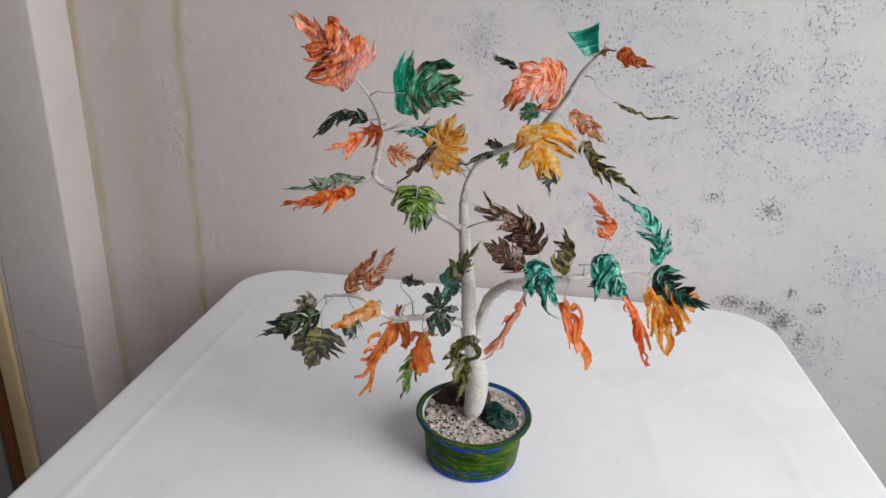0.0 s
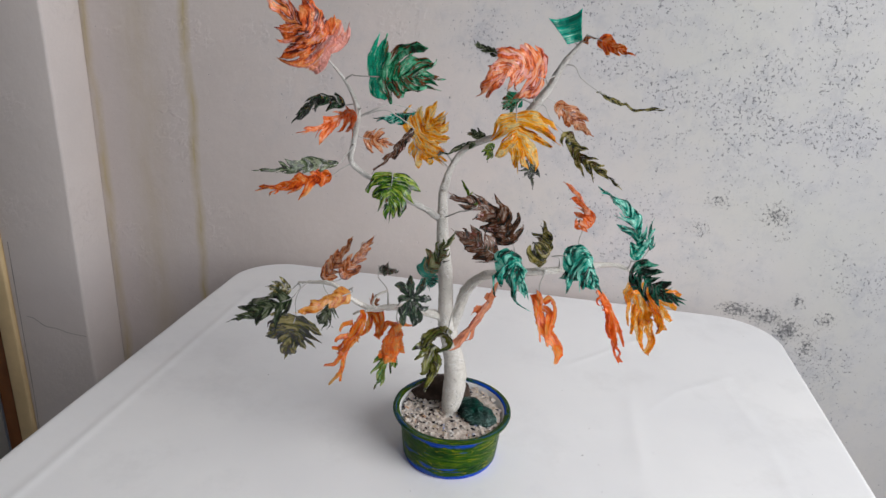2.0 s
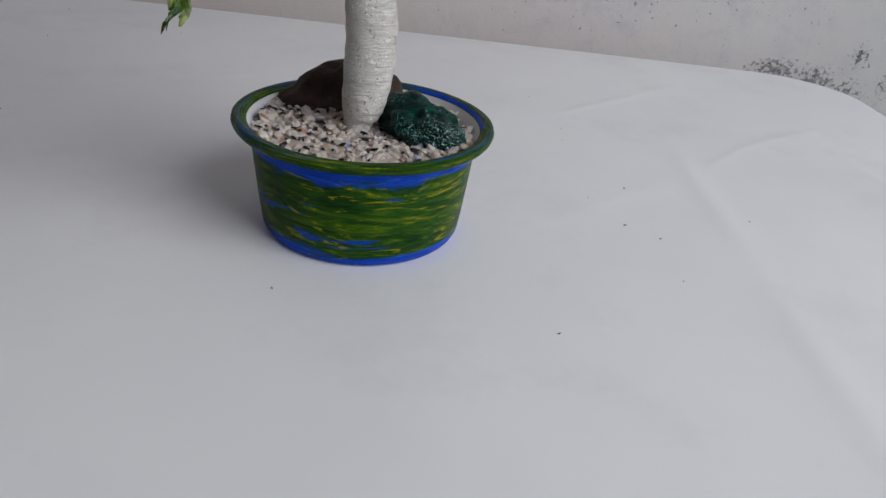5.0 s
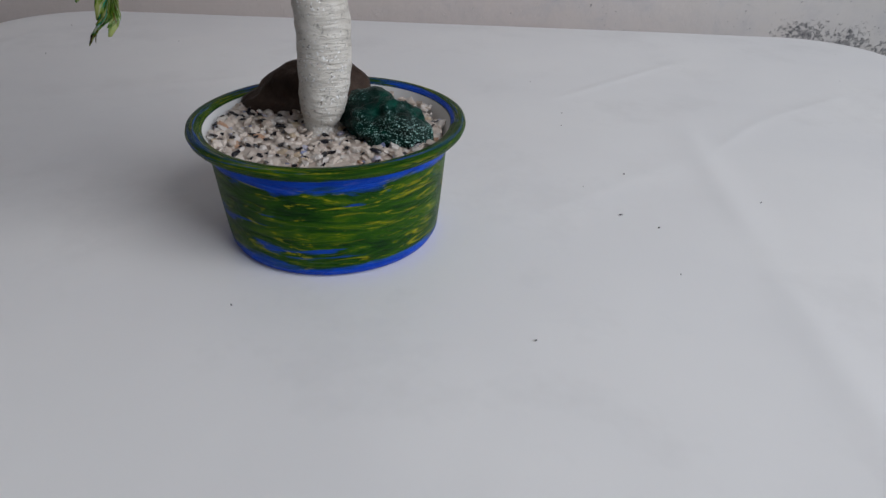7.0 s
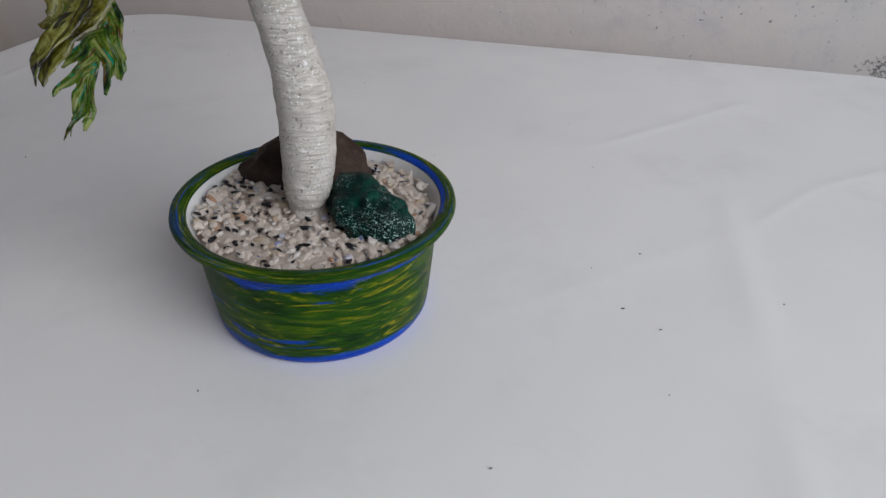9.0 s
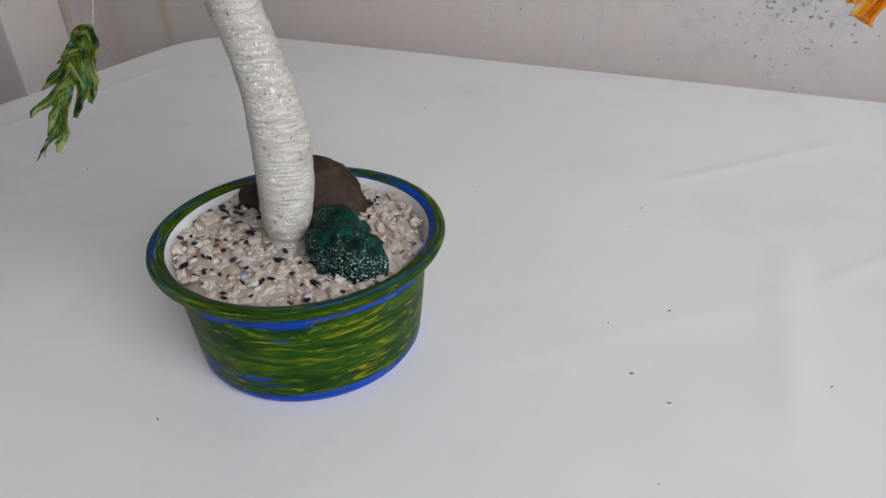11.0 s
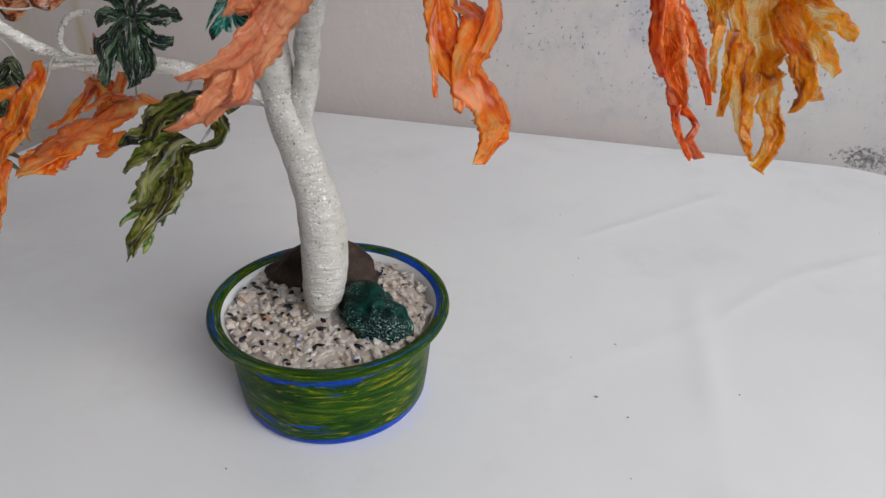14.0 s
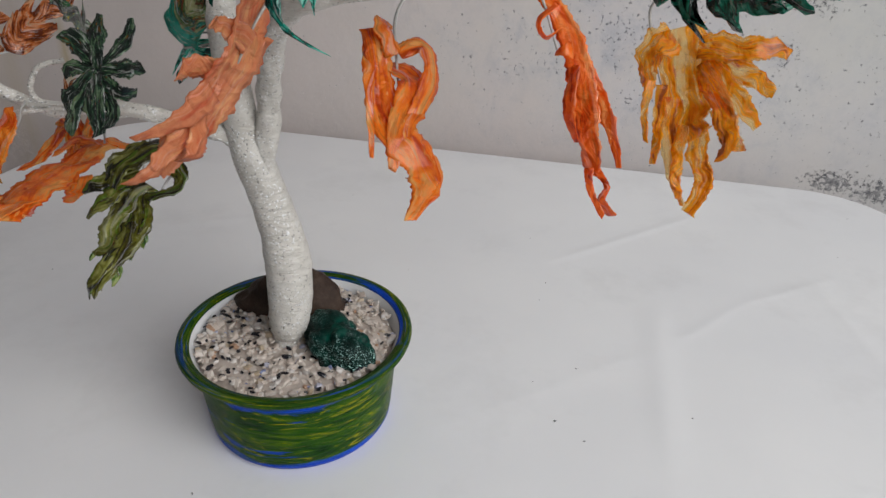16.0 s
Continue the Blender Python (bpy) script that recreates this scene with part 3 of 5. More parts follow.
def wall_with_window():
    """The back wall as four blocks round the window's opening."""
    wall = empty("wall_back", (0, WALL_Y, 0))
    x0, x1, z0, z1 = 0.575, 1.45, 1.105, 2.055
    bm = bmesh.new()
    for a, b, c, d in ((-2.4, x0, 0, 2.9), (x0, x1, 0, z0), (x0, x1, z1, 2.9), (x1, 3.2, 0, 2.9)):
        o = box(a, b, 0, 0.16, c, d)
        me = bpy.data.meshes.new("block")
        o.to_mesh(me)
        o.free()
        bm.from_mesh(me)
        bpy.data.meshes.remove(me)
    bmesh.ops.remove_doubles(bm, verts=bm.verts, dist=1e-5)
    ob = part("plaster", bm, WALL, wall, smooth=False)
    return tagged(wall, "old pitted plaster wall with mould stains and rusty water runs", "wall", kind="structure")


wall_with_window()

window = tagged(empty("window_1", (0.556, WALL_Y, 1.088)), "shut window with an ochre painted wooden frame and dark brown shutter", "window", kind="structure")
wx0, wx1, wz0, wz1 = 0.0, 0.917, 0.0, 0.99
part("window_frame", box(wx0, wx0 + 0.024, -0.012, 0.06, wz0 + 0.0, wz1, 0.003), WOOD_TRIM, window)
part("window_frame", box(wx1 - 0.024, wx1, -0.012, 0.06, wz0, wz1, 0.003), WOOD_TRIM, window)
part("window_frame", box(wx0 + 0.024, wx1 - 0.024, -0.012, 0.06, wz1 - 0.024, wz1, 0.003), WOOD_TRIM, window)
part("window_sill", box(wx0 + 0.0245, wx1 - 0.0245, -0.014, 0.06, wz0, wz0 + 0.026, 0.004), WOOD_TRIM, window)
part("window_frame", box(wx0 + 0.0245, wx1 - 0.0245, -0.004, 0.05, wz0 + 0.0265, wz0 + 0.044, 0.002), WOOD_TRIM, window)
part("shutter", box(wx0 + 0.0245, wx1 - 0.0245, 0.02, 0.045, wz0 + 0.0445, wz1 - 0.0245), SHUTTER, window)

pillar = tagged(part("pillar", box(-0.857, -0.711, 0.385, WALL_Y - 0.0, 0, 2.9, 0.004), PILLAR), "square plastered pillar with chipped edges in the corner", "pillar", kind="structure")
for line in ([(-0.853, 0.3847, 0.05), (-0.852, 0.3847, 0.30), (-0.848, 0.3847, 0.43), (-0.8467, 0.3847, 0.55), (-0.845, 0.3847, 0.66), (-0.844, 0.3847, 0.735)],
             [(-0.833, 0.3849, 0.592), (-0.818, 0.3849, 0.590), (-0.797, 0.3849, 0.577), (-0.775, 0.3849, 0.576), (-0.750, 0.3849, 0.570), (-0.716, 0.3849, 0.568)]):
    part("crack", tube([(*p, 0.0003) for i, p in enumerate(line)], 6, 5, 0.6, 4.0), SHUTTER, pillar)
# dark wall added out of view to cut fill light from the left
part("unseen_wall_left", box(-1.06, -0.935, -3.2, 0.39, 0, 2.9), TILE, smooth=False)["kind"] = "structure"
tagged(bpy.data.objects["unseen_wall_left"], "unseen dark side wall added to keep light off from the left", "wall")

door = tagged(empty("door_1", (-0.931, 0.39, 0)), "varnished brown wooden door in an ochre painted frame", "door", kind="structure")
part("door_frame", box(0.042, 0.0735, -0.012, 0.055, 0.0, 2.1, 0.003), WOOD_TRIM, door, "ochre painted jamb")
part("door_leaf", box(-0.004, 0.0415, 0.004, 0.045, 0.01, 2.09, 0.002), WOOD_DOOR, door, "varnished brown door leaf")

# added light blocker behind the camera; its right end sets the front fill
tagged(part("unseen_wall_front", box(-0.934, 0.15, -2.2, -2.06, 0, 2.9), TILE, smooth=False), "unseen dark wall added behind the camera to block front light", "wall", kind="structure")
# slab added out of view so that the sky doesn't light from above
tagged(part("ceiling", box(-2.4, 1.16, -2.2, WALL_Y + 0.16, 2.902, 3.0), CEIL, smooth=False), "unseen ceiling slab added to block the sky overhead", "ceiling", kind="structure")


# ---- the table ----
def table():
    t = tagged(empty("table", (0.008, 0.01, 0)), "white moulded plastic table with rounded corners and faint creases", "table")
    hx, hy, r = 0.408, 0.410, 0.078
    nx = 250
    creases = [((0.004, 0.186), (0.104, 0.185), 0.0003, 0.0035), ((0.104, 0.185), (0.231, 0.318), 0.0006, 0.0038), ((0.201, 0.112), (0.245, 0.169), 0.00045, 0.0038), ((0.245, 0.169), (0.330, 0.235), 0.00045, 0.0038), ((0.061, -0.013), (0.201, 0.112), 0.00025, 0.005),
               ((0.187, 0.156), (0.190, 0.0), 0.0007, 0.009), ((0.190, 0.0), (0.196, -0.36), 0.0007, 0.009), ((0.301, 0.225), (0.325, 0.10), 0.0005, 0.005), ((0.325, 0.10), (0.335, -0.2), 0.0005, 0.006), ((-0.36, -0.30), (-0.355, 0.34), 0.0009, 0.005),
               ((-0.192, 0.09), (-0.206, 0.159), 0.0004, 0.006), ((-0.206, 0.159), (-0.10, 0.22), 0.0004, 0.006), ((-0.28, 0.36), (-0.05, 0.30), 0.0005, 0.004)]

    def ridge(x, y):
        h = 0.0
        for (ax, ay), (bx, by), k, wide in creases:
            dx, dy = bx - ax, by - ay
            ll = dx * dx + dy * dy
            s = min(1, max(0, ((x - ax) * dx + (y - ay) * dy) / ll))
            d = math.hypot(x - ax - s * dx, y - ay - s * dy)
            fade = min(1.0, 6 * s + 0.15, 6 * (1 - s) + 0.15)
            h += 0.85 * k * fade * math.exp(-(d / wide) ** 2)
        return h

    def inside(x, y):
        """The square with round corners, pulled in from a plain square."""
        cx, cy = max(abs(x) - (hx - r), 0), max(abs(y) - (hy - r), 0)
        if cx == 0 or cy == 0:
            return x, y
        m = max(cx, cy) / math.hypot(cx, cy)
        return math.copysign(hx - r + cx * m, x), math.copysign(hy - r + cy * m, y)

    bm = bmesh.new()
    g = []
    for j in range(nx + 1):
        row = []
        for i in range(nx + 1):
            x, y = inside((2 * i / nx - 1) * hx, (2 * j / nx - 1) * hy)
            row.append(bm.verts.new((x, y, TOP + ridge(x, y) + 0.0006 * noise.noise(Vector((x * 6, y * 6, 3))))))
        g.append(row)
    for j in range(nx):
        for i in range(nx):
            bm.faces.new((g[j][i], g[j][i + 1], g[j + 1][i + 1], g[j + 1][i]))
    rim = [g[0][i] for i in range(nx)] + [g[j][nx] for j in range(nx)] + [g[nx][i] for i in range(nx, 0, -1)] + [g[j][0] for j in range(nx, 0, -1)]
    last = rim
    for out, down in ((0.0015, 0.0008), (0.003, 0.003), (0.0035, 0.008), (0.0035, 0.030), (-0.004, 0.031)):
        ring = []
        for v in rim:
            n = Vector((v.co.x, v.co.y, 0)).normalized()
            ring.append(bm.verts.new((v.co.x + n.x * out, v.co.y + n.y * out, TOP - down)))
        for k in range(len(rim)):
            bm.faces.new((last[(k + 1) % len(rim)], last[k], ring[k], ring[(k + 1) % len(rim)]))
        last = ring
    part("tabletop", bm, TABLE, t)
    for sx in (-1, 1):
        for sy in (-1, 1):
            part("leg", tube([(sx * 0.345, sy * 0.345, 0.725, 0.030), (sx * 0.36, sy * 0.36, 0.35, 0.026), (sx * 0.375, sy * 0.375, 0.0, 0.022)], 16, 4), TABLE, t)
    for sy in (-1, 1):
        part("apron", box(-0.33, 0.33, sy * 0.355 - 0.008, sy * 0.355 + 0.008, 0.66, 0.722, 0.003), TABLE, t)
    for sx in (-1, 1):
        part("apron", box(sx * 0.355 - 0.008, sx * 0.355 + 0.008, -0.33, 0.33, 0.66, 0.722, 0.003), TABLE, t)
    return t


table()

# ---- the pot and what it holds ----
PX, PY = 0.0063, 0.0024


def flower_pot():
    p = tagged(empty("flower_pot", (PX, PY, TOP)), "small round plastic pot brushed with green, yellow and blue paint", "flower pot")
    wall = [(0.0430, 0.0004), (0.0452, 0.0010), (0.0463, 0.0032), (0.0472, 0.010), (0.0482, 0.020), (0.0491, 0.030), (0.0499, 0.039), (0.0504, 0.0455)]
    part("body", lathe(wall, (0, 0, 0.0), 96, 0.0, 0.66, True), POT, p)
    lip = [(0.0504, 0.0456), (0.0532, 0.0462), (0.0560, 0.0472), (0.0573, 0.0487), (0.0579, 0.0503), (0.0575, 0.0518), (0.0562, 0.0524), (0.0546, 0.0522), (0.0524, 0.0513), (0.0514, 0.0504)]
    part("rim", lathe(lip, (0, 0, 0.0), 96, 0.62, 1.0), POT, p, "flared rim with green, blue and yellow brush strokes")
    inner = [(0.0514, 0.0503), (0.0505, 0.0488), (0.0488, 0.0450), (0.0476, 0.038), (0.0462, 0.030)]
    part("lining", lathe(list(reversed(inner)), (0, 0, 0.0), 96), POT_IN, p, "bare white inside of the pot")
    return p


flower_pot()
GZ = TOP + 0.0484


def gravel():
    rng = random.Random(4)
    bm = bmesh.new()
    # bed under the loose stones
    seg, rings = 48, 10
    grid = [[bm.verts.new((PX + 0.0484 * j / rings * math.cos(2 * math.pi * k / seg), PY + 0.0484 * j / rings * math.sin(2 * math.pi * k / seg), GZ - 0.0010 - (0.004 if j == rings else 0) + 0.0012 * noise.noise(Vector((j * 0.8, k * 0.4, 0))))) for k in range(seg)] for j in range(1, rings + 1)]
    mid = bm.verts.new((PX, PY, GZ - 0.002))
    for k in range(seg):
        bm.faces.new((mid, grid[0][k], grid[0][(k + 1) % seg]))
        for j in range(rings - 1):
            bm.faces.new((grid[j][k], grid[j + 1][k], grid[j + 1][(k + 1) % seg], grid[j][(k + 1) % seg]))
    ico = bmesh.new()
    bmesh.ops.create_icosphere(ico, subdivisions=1, radius=1)
    base = [v.co.copy() for v in ico.verts]
    faces = [[v.index for v in f.verts] for f in ico.faces]
    ico.free()
    for i in range(1500):
        a, q = rng.uniform(0, 2 * math.pi), math.sqrt(rng.random()) * 0.0482
        x, y = PX + q * math.cos(a), PY + q * math.sin(a)
        s = rng.choice((0.0009, 0.0012, 0.0015, 0.0018, 0.0022, 0.0026))
        if i % 9 == 0:
            s = rng.choice((0.0010, 0.0013, 0.0016))
        size = Vector((s * rng.uniform(0.8, 1.5) * (1.0 if i % 9 else 1.35), s * rng.uniform(0.7, 1.1), s * rng.uniform(0.4, 0.7)))
        rot = Euler((rng.uniform(-0.6, 0.6), rng.uniform(-0.6, 0.6), rng.uniform(0, 6.3))).to_matrix()
        z = GZ - 0.0014 + rng.uniform(0, 0.0010) + (0.0006 if i % 9 == 0 else 0) + 0.0016 * noise.noise(Vector((x * 70, y * 70, 2))) + 0.0028 * math.exp(-((x + 0.012) ** 2 + (y - 0.012) ** 2) / 0.0004) * rng.random()
        vs = []
        for c in base:
            d = Vector((c.x * size.x, c.y * size.y, c.z * size.z)) * rng.uniform(0.72, 1.15)
            vs.append(bm.verts.new(rot @ d + Vector((x, y, z))))
        for f in faces:
            bm.faces.new([vs[k] for k in f]).material_index = 1 if i % 9 == 0 else 0
    ob = part("gravel", bm, GRAVEL, smooth=False)
    ob.data.materials.append(CHIP)
    return tagged(ob, "white, cream and black aquarium gravel filling the pot", "gravel", kind="stuff")


gravel()


def stone(name, centre, radii, turn, material, seed, rough, label):
    bm = bmesh.new()
    bmesh.ops.create_icosphere(bm, subdivisions=4, radius=1)
    m = Euler((0, 0, turn)).to_matrix()
    for v in bm.verts:
        n = v.co.copy()
        k = 1 + rough * noise.noise(n * 1.3 + Vector((seed, 0, 0))) + rough * 0.45 * noise.noise(n * 3.1 + Vector((0, seed, 0)))
        v.co = m @ Vector((n.x * radii[0] * k, n.y * radii[1] * k, n.z * radii[2] * k * (1 + 0.28 * n.x))) + Vector(centre)
    return tagged(part(name, bm, material), label, "stone")


stone("brown_stone", (-0.009, 0.026, GZ + 0.001), (0.0275, 0.0165, 0.0215), radians(12), BROWN_STONE, 2.0, 0.26, "smooth dark brown pebble half sunk in the gravel")


def lumpy_stone():
    """Two rounded lumps grown together, the back one higher."""
    bm = bmesh.new()
    bmesh.ops.create_icosphere(bm, subdivisions=5, radius=1)
    for v in bm.verts:
        n = v.co.copy()
        back = max(0.0, n.dot(Vector((-0.80, 0.25, 0.50)))) ** 2
        front = max(0.0, n.dot(Vector((0.90, 0.05, 0.05)))) ** 2
        k = 0.74 + 0.36 * back + 0.34 * front + 0.24 * noise.noise(n * 2.0 + Vector((5, 0, 0))) + 0.11 * noise.noise(n * 4.5) + 0.03 * noise.noise(n * 11)
        v.co = Euler((0, 0, radians(-24))).to_matrix() @ Vector((n.x * 0.0192 * k, n.y * 0.0158 * k, n.z * 0.0135 * k)) + Vector((0.0310, -0.0055, GZ + 0.0035))
    return tagged(part("green_stone", bm, GREEN_STONE), "lumpy stone painted glittering dark green, on the gravel", "stone")


lumpy_stone()


# ---- the little tree ----
TREE = tagged(empty("artificial_tree", (0, 0, TOP)), "handmade bonsai of white wrapped wire with painted plastic leaves", "ornamental tree")
BASE = Matrix.Translation((0, 0, -TOP))


def tree_part(name, bm, material, parent=TREE, label=""):
    if parent is TREE:
        bmesh.ops.translate(bm, vec=(0, 0, -TOP), verts=bm.verts)
    return part(name, bm, material, parent, label)


TRUNK = [(0.0030, -0.0045, 0.7780, 0.0056), (0.0040, -0.0045, 0.7930, 0.0060), (0.0052, -0.0044, 0.7990, 0.0086), (0.0066, -0.0042, 0.8070, 0.0099), (0.0080, -0.0038, 0.8220, 0.0106), (0.0080, -0.0038, 0.8370, 0.0106), (0.0056, -0.0032, 0.8520, 0.0094), (0.0016, -0.0042, 0.8700, 0.0085), (-0.0020, -0.0072, 0.8875, 0.0084), (-0.0034, -0.0105, 0.9030, 0.0072), (-0.0045, -0.0120, 0.9250, 0.0064), (-0.0062, -0.0110, 0.9450, 0.0062), (-0.0110, -0.0060, 0.9750, 0.0054), (-0.0165, 0.0160, 1.0065, 0.0040)]
CROWN = [(-0.0163, 0.0155, 1.0060, 0.0042), (-0.0146, 0.0377, 1.0227, 0.0036), (-0.0007, 0.0493, 1.0417, 0.0036), (0.0263, 0.0392, 1.0585, 0.0038), (0.0473, 0.0370, 1.0744, 0.0044), (0.0644, 0.0315, 1.1012, 0.0040), (0.0785, 0.0301, 1.1251, 0.0030), (0.0905, 0.0288, 1.1420, 0.0016)]
RIGHT = [(0.0021, -0.0071, 0.8834, 0.0070), (0.0082, -0.0096, 0.9073, 0.0072), (0.0154, -0.0160, 0.9281, 0.0070), (0.0265, -0.0313, 0.9489, 0.0062), (0.0466, -0.0404, 0.9597, 0.0052), (0.0695, -0.0424, 0.9646, 0.0046), (0.0964, -0.0403, 0.9685, 0.0040), (0.1332, -0.0321, 0.9734, 0.0030), (0.1531, -0.0318, 0.9674, 0.0014)]
LEFT = [(0.0001, -0.0052, 0.8834, 0.0080), (-0.0087, -0.0115, 0.8963, 0.0072), (-0.0206, -0.0207, 0.9043, 0.0062), (-0.0344, -0.0300, 0.9112, 0.0055), (-0.0482, -0.0381, 0.9142, 0.0050), (-0.0641, -0.0472, 0.9151, 0.0046), (-0.0798, -0.0576, 0.9281, 0.0036), (-0.0957, -0.0569, 0.9371, 0.0034), (-0.1287, -0.0490, 0.9303, 0.0018)]
UPPER = [(-0.0125, 0.0006, 0.9833, 0.0040), (-0.0263, -0.0037, 0.9933, 0.0036), (-0.0402, -0.0090, 1.0033, 0.0034), (-0.0640, -0.0125, 1.0153, 0.0030), (-0.0887, -0.0170, 1.0334, 0.0032), (-0.0886, -0.0234, 1.0533, 0.0032), (-0.0815, -0.0289, 1.0781, 0.0030), (-0.0903, -0.0335, 1.1011, 0.0018), (-0.1040, -0.0500, 1.1239, 0.0008)]
tree_part("trunk", tube(TRUNK, 32, 10, 0.05, 1.0), BARK)
BRANCHES = []
for pts, wrap, thick in ((CROWN, TWIG, 0.82), (RIGHT, BARK, 0.68), (LEFT, BARK, 0.56), (UPPER, TWIG, 0.74)):
    kinked = [(x + 0.0012 * math.sin(9 * i), y, z + 0.0012 * math.cos(7 * i), r * thick * (1 if i else 1.1)) for i, (x, y, z, r) in enumerate(pts)]
    tree_part("branch", tube(kinked, 18, 11, 0.30, 3.0), wrap)
    BRANCHES += smooth_path([Vector(p) for p in pts], 8)
BRANCHES += smooth_path([Vector(p) for p in TRUNK], 8)

# loops of bare white wire round the left bough
for pts in ([(-0.0777, -0.052, 0.9089), (-0.0732, -0.053, 0.9123), (-0.0632, -0.053, 0.9149), (-0.0560, -0.045, 0.9143)],
            [(-0.0450, -0.050, 0.9180), (-0.0562, -0.054, 0.9189), (-0.0594, -0.055, 0.9230), (-0.0572, -0.054, 0.9291), (-0.0541, -0.053, 0.9320), (-0.0487, -0.048, 0.9332)]):
    tree_part("wire", tube([(*p, 0.0010) for p in pts], 8, 8, 0.3, 5.0), BARK)


def sheet(line, half, teeth, cut, fan, reach, start, peak, point, bend, curl, roll, twist, flick, seed):
    """A frond cut from a bottle, as one thin crumpled sheet: fibres sweep out from a spine along line (stalk end to tip) and their
    ends are slit into teeth. half, teeth, cut and curl are given for the two sides; fan is the angle of the first fibres."""
    rng = random.Random(seed)
    bm = bmesh.new()
    uvl = bm.loops.layers.uv.new("UVMap")
    pts = smooth_path([Vector(p) for p in line], 16)
    run = [0.0]
    for a, b in zip(pts, pts[1:]):
        run.append(run[-1] + (b - a).length)
    span = run[-1]
    seen = SEEN_FROM - pts[len(pts) // 2]

    def on_spine(x):
        """Place, tangent, across and out of the face at x metres along the spine, which goes on straight past its ends."""
        xx = min(max(x, 0.0), span * 0.9999)
        i = max(k for k in range(len(run) - 1) if run[k] <= xx)
        t = (pts[i + 1] - pts[i]).normalized()
        p = pts[i] + t * (x - run[i])
        z = (seen - t * seen.dot(t)).normalized()
        z = Matrix.Rotation(radians(roll + twist * (xx / span - 0.45)), 3, t) @ z
        return p, z.cross(t), z

    sides = []
    for s in (0, 1):
        n = teeth[s]
        edge = [0.0]
        for i in range(n):
            edge.append(edge[-1] + rng.uniform(0.28, 1.9))
        edge = [e / edge[-1] for e in edge]
        valley = [1 - min(0.92, cut[s] * rng.uniform(0.45, 1.3)) for _ in edge]
        valley[0] = 1 - 0.4 * cut[s]
        sides.append((edge, valley, [rng.uniform(0.74, 1.22) for _ in range(n)], [rng.uniform(-1, 1) * flick for _ in range(n)], [rng.uniform(0.45, 0.75) for _ in range(n)], [rng.uniform(-0.5, 0.4) for _ in range(n)]))
    cols = {0.0, 1.0}
    for edge, _, _, _, crest, _ in sides:
        for i, (a, b) in enumerate(zip(edge, edge[1:])):
            cols |= {round(a + (b - a) * k, 4) for k in (0.0, 0.07, 0.16, 0.32, crest[i], 0.80, 0.88, 0.93)}
    cols = sorted(cols)
    rows = 7
    slot = 0.07

    def tooth(s, u):
        """How far the sheet reaches along its fibre, where the slits begin, and how the tooth bends out of the face."""
        edge, valley, long, kick, crest, lean = sides[s]
        i = max(k for k in range(len(edge) - 1) if edge[k] <= u or k == 0)
        a, b = edge[i], edge[i + 1]
        tau = min(1, max(0, (u - a) / (b - a)))
        v = valley[i] if tau < crest[i] else valley[i + 1]
        h = (tau - slot) / (crest[i] - slot) if tau < crest[i] else (1 - slot - tau) / (1 - slot - crest[i])
        h = max(0.0, h)
        rag = 1 + 0.16 * noise.noise(Vector((u * 57, s * 9.1, seed * 0.37)))
        return v + (long[i] * rag - v) * h ** point, v, kick[i], lean[i]

    grid = []
    for u in cols:
        column = []
        for s in (0, 1):
            sign = 1 if s == 0 else -1
            w = min(1, max(0, (u - 0.55) / 0.45))
            w = w * w * (3 - 2 * w)
            rise = min(1.0, u / peak)
            body = half[s] * (start + (1 - start) * math.sin(rise * math.pi / 2)) * (1 - 0.55 * max(0, (u - peak) / (1 - peak)) ** 1.5)
            length = body * (1 - w) + max(span * (1 - reach), 0.003) * w
            ang = radians(fan) * (1 - u) ** 0.75
            end, slit, kick, lean = tooth(s, u)
            if u == 1.0:
                end, slit, kick, lean = 1.0, 1.0, 0.0, 0.0
            one = []
            for k in range(rows + 1):
                q = end * k / rows
                free = max(0.0, q - slit)
                a = ang * (1 - bend * q) + lean * free * min(1.0, 2 * ang)
                x = u * reach * span + length * q * math.cos(a)
                y = length * q * math.sin(a)
                z = kick * length * free ** 1.4
                c = radians(curl[s])
                if c:
                    r = half[s] / c
                    y, z = r * math.sin(y / r), z - r * (1 - math.cos(y / r))
                p, across, out = on_spine(x)
                p = p + across * (sign * y) + out * z
                f = Vector((p.x, p.y, p.z)) * 55 + Vector((seed * 1.7, 0, 0))
                p = p + out * (0.0030 * noise.noise(f) + 0.0017 * noise.noise(f * 2.6) + 0.0006 * noise.noise(f * 7)) + across * 0.0032 * noise.noise(f * 2.2 + Vector((0, 31, 0)))
                one.append((p, (u, sign * q)))
            column.append(one)
        # one row from the edge of one side over the spine to the edge of the other
        grid.append([(bm.verts.new(p), uv) for p, uv in list(reversed(column[0])) + column[1][1:]])
    for c0, c1 in zip(grid, grid[1:]):
        for k in range(len(c0) - 1):
            quad = (c0[k], c0[k + 1], c1[k + 1], c1[k])
            f = bm.faces.new([v for v, _ in quad])
            for lp, (_, uv) in zip(f.loops, quad):
                lp[uvl].uv = uv
    return bm


